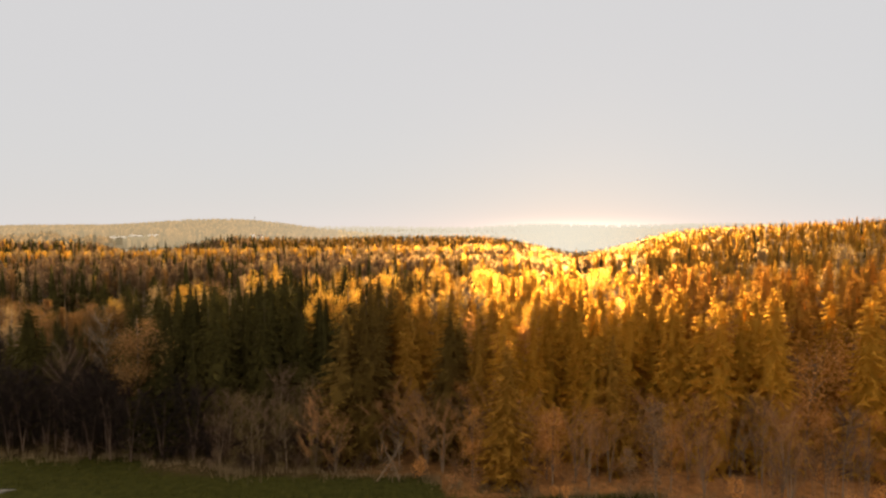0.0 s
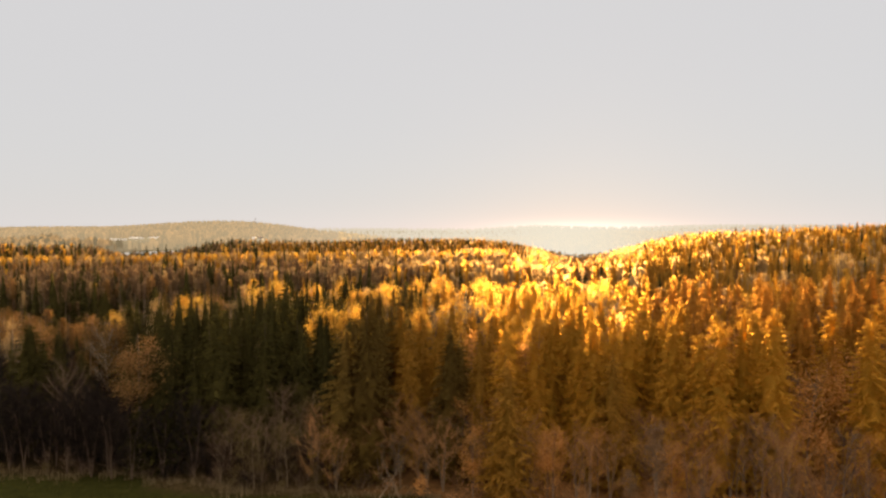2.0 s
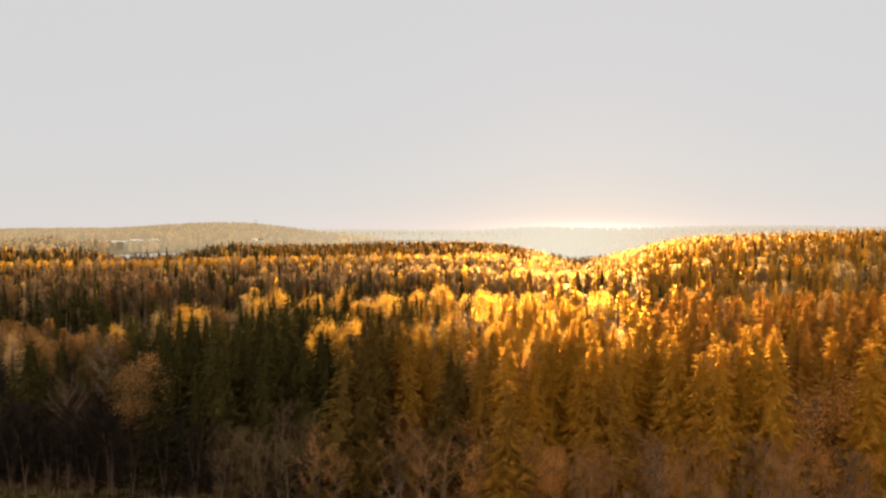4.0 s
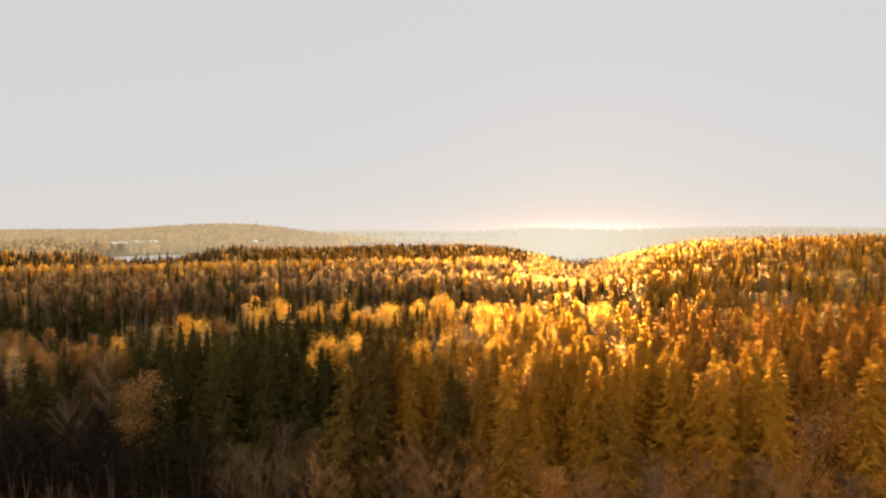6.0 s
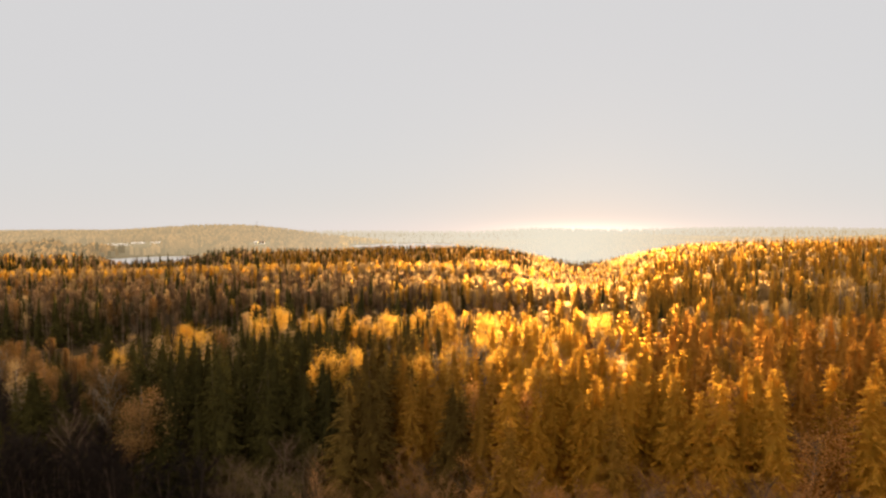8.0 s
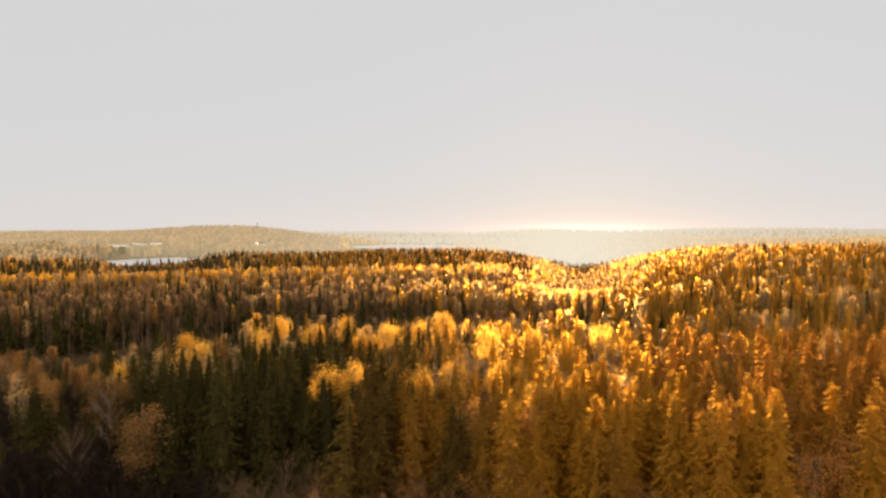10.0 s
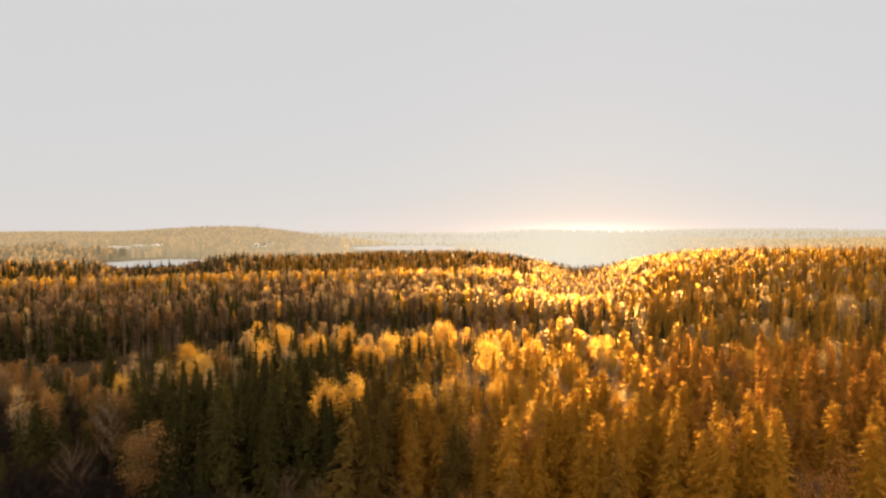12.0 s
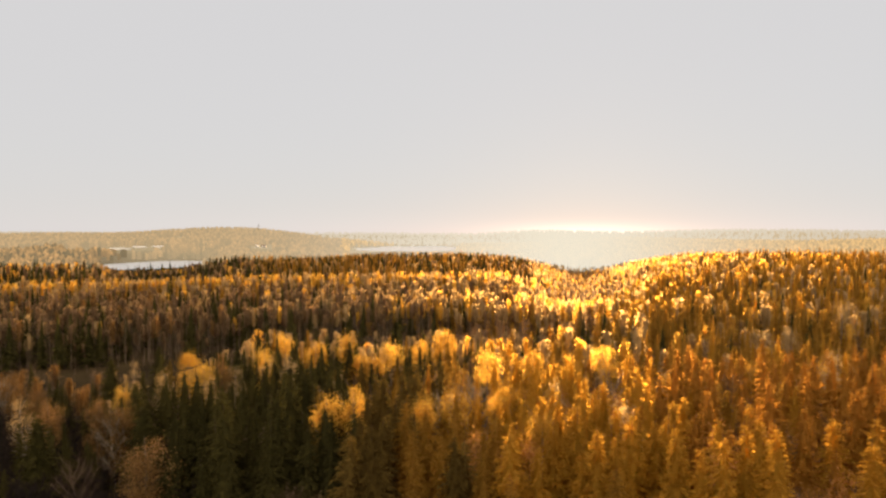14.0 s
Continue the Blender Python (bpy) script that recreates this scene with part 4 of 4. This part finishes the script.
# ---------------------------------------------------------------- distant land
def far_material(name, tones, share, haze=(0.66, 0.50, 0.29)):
    """Land kilometres away, its evening haze painted in as a glow that grows brighter towards the sun."""
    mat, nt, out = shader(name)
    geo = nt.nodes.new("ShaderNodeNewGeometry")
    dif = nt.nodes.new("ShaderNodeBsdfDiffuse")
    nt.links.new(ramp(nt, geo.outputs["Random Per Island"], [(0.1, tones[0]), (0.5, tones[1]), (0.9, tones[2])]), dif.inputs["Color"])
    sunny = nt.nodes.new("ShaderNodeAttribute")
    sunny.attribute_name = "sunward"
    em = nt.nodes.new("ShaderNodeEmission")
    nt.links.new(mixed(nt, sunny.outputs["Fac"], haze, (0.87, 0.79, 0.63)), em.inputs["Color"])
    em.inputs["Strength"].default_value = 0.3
    haze_glow = nt.nodes.new("ShaderNodeMath")
    haze_glow.operation = "MULTIPLY_ADD"
    nt.links.new(sunny.outputs["Fac"], haze_glow.inputs[0])
    haze_glow.inputs[1].default_value, haze_glow.inputs[2].default_value = 0.95 - share, share
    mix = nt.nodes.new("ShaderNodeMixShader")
    nt.links.new(haze_glow.outputs[0], mix.inputs[0])
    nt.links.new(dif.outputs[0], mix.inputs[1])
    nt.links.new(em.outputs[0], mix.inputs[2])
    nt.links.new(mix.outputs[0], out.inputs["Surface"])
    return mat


# third value: share of haze glow painted over the tree colours
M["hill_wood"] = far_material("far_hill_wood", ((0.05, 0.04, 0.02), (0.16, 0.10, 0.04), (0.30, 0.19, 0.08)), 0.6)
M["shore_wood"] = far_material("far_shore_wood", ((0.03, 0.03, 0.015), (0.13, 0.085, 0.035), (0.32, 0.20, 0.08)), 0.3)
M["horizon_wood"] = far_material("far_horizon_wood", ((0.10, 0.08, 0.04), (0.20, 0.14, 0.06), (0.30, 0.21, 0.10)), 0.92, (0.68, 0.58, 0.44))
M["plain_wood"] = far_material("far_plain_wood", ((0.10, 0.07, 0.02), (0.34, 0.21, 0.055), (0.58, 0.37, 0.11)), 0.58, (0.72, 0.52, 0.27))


def lumps(name, label, points, material, r, tall=(10, 17)):
    """Far treetops: small uneven crowns of a few triangles each."""
    n = len(points)
    h, w = r.uniform(*tall, n), r.uniform(3.0, 6.5, n)
    z = height(points[:, 0], points[:, 1])
    base = np.column_stack([points, z])
    ring = np.arange(5) * 2 * np.pi / 5
    ang = ring[None] + r.uniform(0, 6, (n, 1))
    rad = w[:, None] * r.uniform(0.7, 1.2, (n, 5))
    low = base[:, None] + np.stack([np.cos(ang) * rad * 0.8, np.sin(ang) * rad * 0.8, np.zeros((n, 5))], -1)
    high = base[:, None] + np.stack([np.cos(ang) * rad * 0.8, np.sin(ang) * rad * 0.8, h[:, None] * r.uniform(0.5, 0.8, (n, 5))], -1)
    top = (base + np.column_stack([r.normal(0, 1, (n, 2)), h]))[:, None]
    v = np.concatenate([low, high, top], 1).reshape(-1, 3)
    tris = []
    for j in range(5):
        q = (j + 1) % 5
        tris += [(j, q, 5 + q), (j, 5 + q, 5 + j), (5 + j, 5 + q, 10)]
    t = (np.arange(n)[:, None, None] * 11 + np.array(tris)[None]).reshape(-1, 3)
    me = mesh_from(name, v, t, [material])
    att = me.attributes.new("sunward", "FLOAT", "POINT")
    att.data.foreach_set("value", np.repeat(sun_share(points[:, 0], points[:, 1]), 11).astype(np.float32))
    return tagged(new(name, me), label, "woodland", kind="stuff")


def on_land(p):
    keep = np.ones(len(p), bool)
    for cx, cy, rx, ry, z in LAKES:
        keep &= np.hypot((p[:, 0] - cx) / rx, (p[:, 1] - cy) / ry) > 1.12
    return keep


def meadow_noise(p):
    return np.array([noise.noise(Vector((a * 0.006, b * 0.004, 3.0))) for a, b in p])


r3 = np.random.default_rng(44)
p = np.vstack([jitter_grid(-1000, -60, 760, 1150, 9.5, r3), jitter_grid(-1900, -60, 1150, 2250, 13.5, r3)])
p = p[(np.abs(p[:, 0]) < 0.78 * p[:, 1]) & on_land(p)]
p = p[(meadow_noise(p) < 0.30) & (p[:, 0] < -0.165 * p[:, 1])]
p = p[(np.abs(p[:, 0] + 0.293 * p[:, 1]) > 24) | (p[:, 1] < 1080) | (p[:, 1] > 1470)]          # cleared along the camera's line of sight to the farm house
p = p[(np.abs(p[:, 0] / p[:, 1] + 0.467) > 0.08) | (p[:, 1] > 1010)]          # trees left out where they would hide the lake from the camera
p = p[(np.hypot((p[:, 0] + 592) / 84, (p[:, 1] - 1150) / 120) > 1) & (np.hypot((p[:, 0] + 430) / 52, (p[:, 1] - 1480) / 280) > 1)]
near = (p[:, 1] < 1130) & (p[:, 0] < -0.5 * p[:, 1])
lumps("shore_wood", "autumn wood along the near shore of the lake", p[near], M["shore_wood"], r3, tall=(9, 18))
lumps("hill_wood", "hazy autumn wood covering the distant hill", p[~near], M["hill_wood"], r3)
p = jitter_grid(-400, 1900, 700, 2300, 16, r3)
d = np.hypot(p[:, 0], p[:, 1])
p = p[(np.abs(p[:, 0]) < 0.8 * p[:, 1]) & (d > 740) & (p[:, 0] > -0.165 * p[:, 1]) & on_land(p)]
p = p[(np.abs(p[:, 0] / p[:, 1] + 0.07) > 0.085) | (p[:, 1] > 2000)]          # wedge of the camera's view kept free this side of the far lake
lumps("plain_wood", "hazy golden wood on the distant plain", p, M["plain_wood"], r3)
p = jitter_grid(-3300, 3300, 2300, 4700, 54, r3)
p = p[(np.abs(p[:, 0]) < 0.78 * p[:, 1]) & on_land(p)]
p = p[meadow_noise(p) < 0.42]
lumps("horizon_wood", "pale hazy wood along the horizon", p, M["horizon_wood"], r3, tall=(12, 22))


def water_material(name, rough, ripple, tone=(0.02, 0.03, 0.035)):
    mat, nt, out = shader(name)
    bsdf = nt.nodes.new("ShaderNodeBsdfPrincipled")
    bsdf.inputs["Base Color"].default_value = (*tone, 1)
    bsdf.inputs["Roughness"].default_value = rough
    bsdf.inputs["IOR"].default_value = 1.33
    b = nt.nodes.new("ShaderNodeBump")
    b.inputs["Strength"].default_value, b.inputs["Distance"].default_value = ripple, 0.5
    nt.links.new(noise_node(nt, 0.6, 3.0), b.inputs["Height"])
    nt.links.new(b.outputs[0], bsdf.inputs["Normal"])
    nt.links.new(bsdf.outputs[0], out.inputs["Surface"])
    return mat


# reflection of the pale sky painted into both base colours
M["water"] = water_material("lake_sky_tint", 0.4, 0.5, (0.28, 0.31, 0.35))
M["calm_water"] = water_material("puddle_sky_tint", 0.2, 0.3, (0.10, 0.10, 0.10))


def water(name, label, cx, cy, rx, ry, z, seed, rag=0.08, material="calm_water"):
    r = np.random.default_rng(seed)
    ang = np.arange(64) * 2 * np.pi / 64
    wob = 1 + rag * np.sin(ang * 3 + r.uniform(0, 6)) + rag * 0.7 * np.sin(ang * 7 + r.uniform(0, 6)) + rag * 0.4 * np.sin(ang * 13 + r.uniform(0, 6))
    v = np.vstack([[cx, cy, z], np.column_stack([cx + np.cos(ang) * rx * wob, cy + np.sin(ang) * ry * wob, np.full(64, z)])])
    t = [(0, 1 + k, 1 + (k + 1) % 64) for k in range(64)]
    return tagged(new(name, mesh_from(name, v, t, [M[material]])), label, "lake" if rx > 20 else "puddle", kind="structure")


for k, (cx, cy, rx, ry, z) in enumerate(LAKES):
    water("water", "calm lake, the pale evening sky's reflection painted into its colour", cx, cy, rx, ry, z, 60 + k, material="water")
water("water", "shallow puddle on the green meadow", -47.6, 66.7, 1.1, 0.55, float(height(-47.6, 66.7)) + 0.05, 66, 0.45)

# ---------------------------------------------------------------- buildings on the far shore
M["white_wall"] = rough_material("pale_plaster", [(0.3, (0.62, 0.60, 0.57)), (0.7, (0.80, 0.78, 0.75))], 0.4)
M["pale_roof"] = rough_material("pale_sheet_roof", [(0.3, (0.55, 0.56, 0.58)), (0.7, (0.78, 0.78, 0.79))], 0.3, rough=0.55)
M["dark_roof"] = rough_material("dark_roof", [(0.3, (0.10, 0.07, 0.06)), (0.7, (0.2, 0.14, 0.11))], 0.4)
M["dark_glass"] = rough_material("window_glass", [(0.3, (0.02, 0.025, 0.03)), (0.7, (0.05, 0.055, 0.06))], 0.5, rough=0.1)


def box(lo, hi):
    (a, b, c), (d, e, f) = lo, hi
    v = [(a, b, c), (d, b, c), (d, e, c), (a, e, c), (a, b, f), (d, b, f), (d, e, f), (a, e, f)]
    q = [(0, 2, 1), (0, 3, 2), (4, 5, 6), (4, 6, 7), (0, 1, 5), (0, 5, 4), (1, 2, 6), (1, 6, 5), (2, 3, 7), (2, 7, 6), (3, 0, 4), (3, 4, 7)]
    return np.array(v, float), np.array(q)


def gable(lx, ly, z, rise, over):
    x, y = lx / 2 + over, ly / 2 + over
    v = [(-x, -y, z), (x, -y, z), (x, y, z), (-x, y, z), (-x, 0, z + rise), (x, 0, z + rise)]
    q = [(0, 1, 5), (0, 5, 4), (2, 3, 4), (2, 4, 5), (0, 4, 3), (1, 2, 5), (0, 3, 2), (0, 2, 1)]
    return np.array(v, float), np.array(q)


def house(name, label, category, x, y, lx, ly, tall, rise, roof, turn, windows):
    root = tagged(new(name), label, category, group="buildings on the far shore")
    part("wall", box((-lx / 2, -ly / 2, -1.5), (lx / 2, ly / 2, tall)), M["white_wall"], root)
    part("roof", gable(lx, ly, tall, rise, 0.5), M[roof], root)
    for k in range(windows):
        u = -lx / 2 + lx * (k + 0.5) / windows
        part("window", box((u - 0.7, -ly / 2 - 0.06, tall * 0.3), (u + 0.7, -ly / 2 + 0.05, tall * 0.85)), M["dark_glass"], root)
    root.matrix_basis = pose(x, y, float(height(x, y)), 0, 0, turn)
    return root


house("farm_shed", "long low shed with a pale sheet roof above the lake", "shed", -602, 1165, 34, 12, 1.5, 1.2, "pale_roof", 4, 6)
house("farm_shed", "long low shed with a pale sheet roof above the lake", "shed", -590, 1215, 24, 11, 1.4, 1.1, "pale_roof", -3, 5)
house("farm_shed", "long low shed with a pale sheet roof above the lake", "shed", -556, 1235, 34, 11, 1.4, 1.1, "pale_roof", 2, 5)
house("farm_house", "small white house on the distant hillside", "house", -416, 1440, 10, 8, 3.8, 2.4, "dark_roof", 8, 3)
house("farm_house", "small white house on the distant hillside", "house", -434, 1452, 7, 6, 3.2, 2.2, "pale_roof", -10, 2)

# ---------------------------------------------------------------- the edge of the meadow
r4 = np.random.default_rng(55)


def grass(name, label, x, y, lo, hi, width, material, lean, r):
    s = Shape()
    base = np.column_stack([x, y, height(x, y) - 0.02])
    tall = r.uniform(lo, hi, len(x))
    s.blades(base, base + np.column_stack([r.normal(0, lean, (len(x), 2)) * tall[:, None], tall]), np.full(len(x), width), r)
    return tagged(new(name, mesh_from(name, *s.arrays(), [material])), label, "grass", kind="stuff")


x = r4.uniform(-62, 60, 9000)
y = edge(x) + r4.normal(0.2, 0.9, 9000)
tuft = np.array([noise.noise(Vector((a * 0.5, b * 0.8, 1.0))) for a, b in zip(x, y)]) > -0.1
grass("dry_grass", "tall dry straw coloured grass along the wood's edge", x[tuft], y[tuft], 0.35, 1.1, 0.03, M["hay"], 0.28, r4)
x = r4.uniform(-62, 40, 26000)
y = edge(x) - 9.5 * r4.random(26000) ** 1.2
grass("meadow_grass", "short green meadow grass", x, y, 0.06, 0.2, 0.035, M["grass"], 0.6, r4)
x = np.concatenate([r4.normal(-23.2, 0.9, 45), r4.normal(-25.5, 0.5, 12)])
y = edge(x) - 0.2 + r4.normal(0, 0.35, len(x))
grass("reeds", "pale dry reed stalks standing at the meadow's edge", x, y, 1.2, 2.4, 0.028, M["hay"], 0.16, r4)


def fallen_tree():
    root = tagged(new("fallen_tree"), "broken grey birch leaning among the alders", "fallen tree")
    r = np.random.default_rng(9)
    main, boughs = Shape(), Shape()
    main.tube([(0, 0, 0), (1.2, 0.3, 1.6), (2.3, 0.4, 3.4), (3.0, 0.2, 5.2)], [0.08, 0.07, 0.05, 0.02], 6)
    main.tube([(2.6, -0.2, 0), (2.0, 0, 1.7), (1.2, 0.1, 3.1), (0.4, 0.0, 5.4)], [0.07, 0.06, 0.045, 0.02], 6)
    for k in range(26):
        b = np.array([r.uniform(0.3, 2.8), r.normal(0, 0.2), r.uniform(0.1, 4.8)])
        boughs.tube([b, b + r.normal(0, 0.4, 3) + [0, 0, 0.2], b + r.normal(0, 0.8, 3) + [0, 0, 0.3]], [0.03, 0.02, 0.008], 4)
    part("trunk", main.arrays(), M["grey_bark"], root)
    part("branch", boughs.arrays(), M["grey_bark"], root)
    root.matrix_basis = pose(-7.4, 69.6, float(height(-7, 69.6)) - 0.05)


fallen_tree()


def radio_mast(x, y):
    root = tagged(new("radio_mast"), "slender grey lattice mast on top of the distant hill", "mast")
    for k in range(3):
        a = k * 2.094
        leg = Shape()
        leg.tube([(1.6 * math.cos(a), 1.6 * math.sin(a), -1), (0.3 * math.cos(a), 0.3 * math.sin(a), 30)], [0.25, 0.2], 4)
        part("leg", leg.arrays(), M["grey_bark"], root)
    ring = Shape()
    ring.tube([(0, 0, 24), (0, 0, 27)], [1.4, 1.4], 8)
    part("platform", ring.arrays(), M["grey_bark"], root)
    root.matrix_basis = pose(x, y, float(height(x, y)))


radio_mast(-600, 2020)
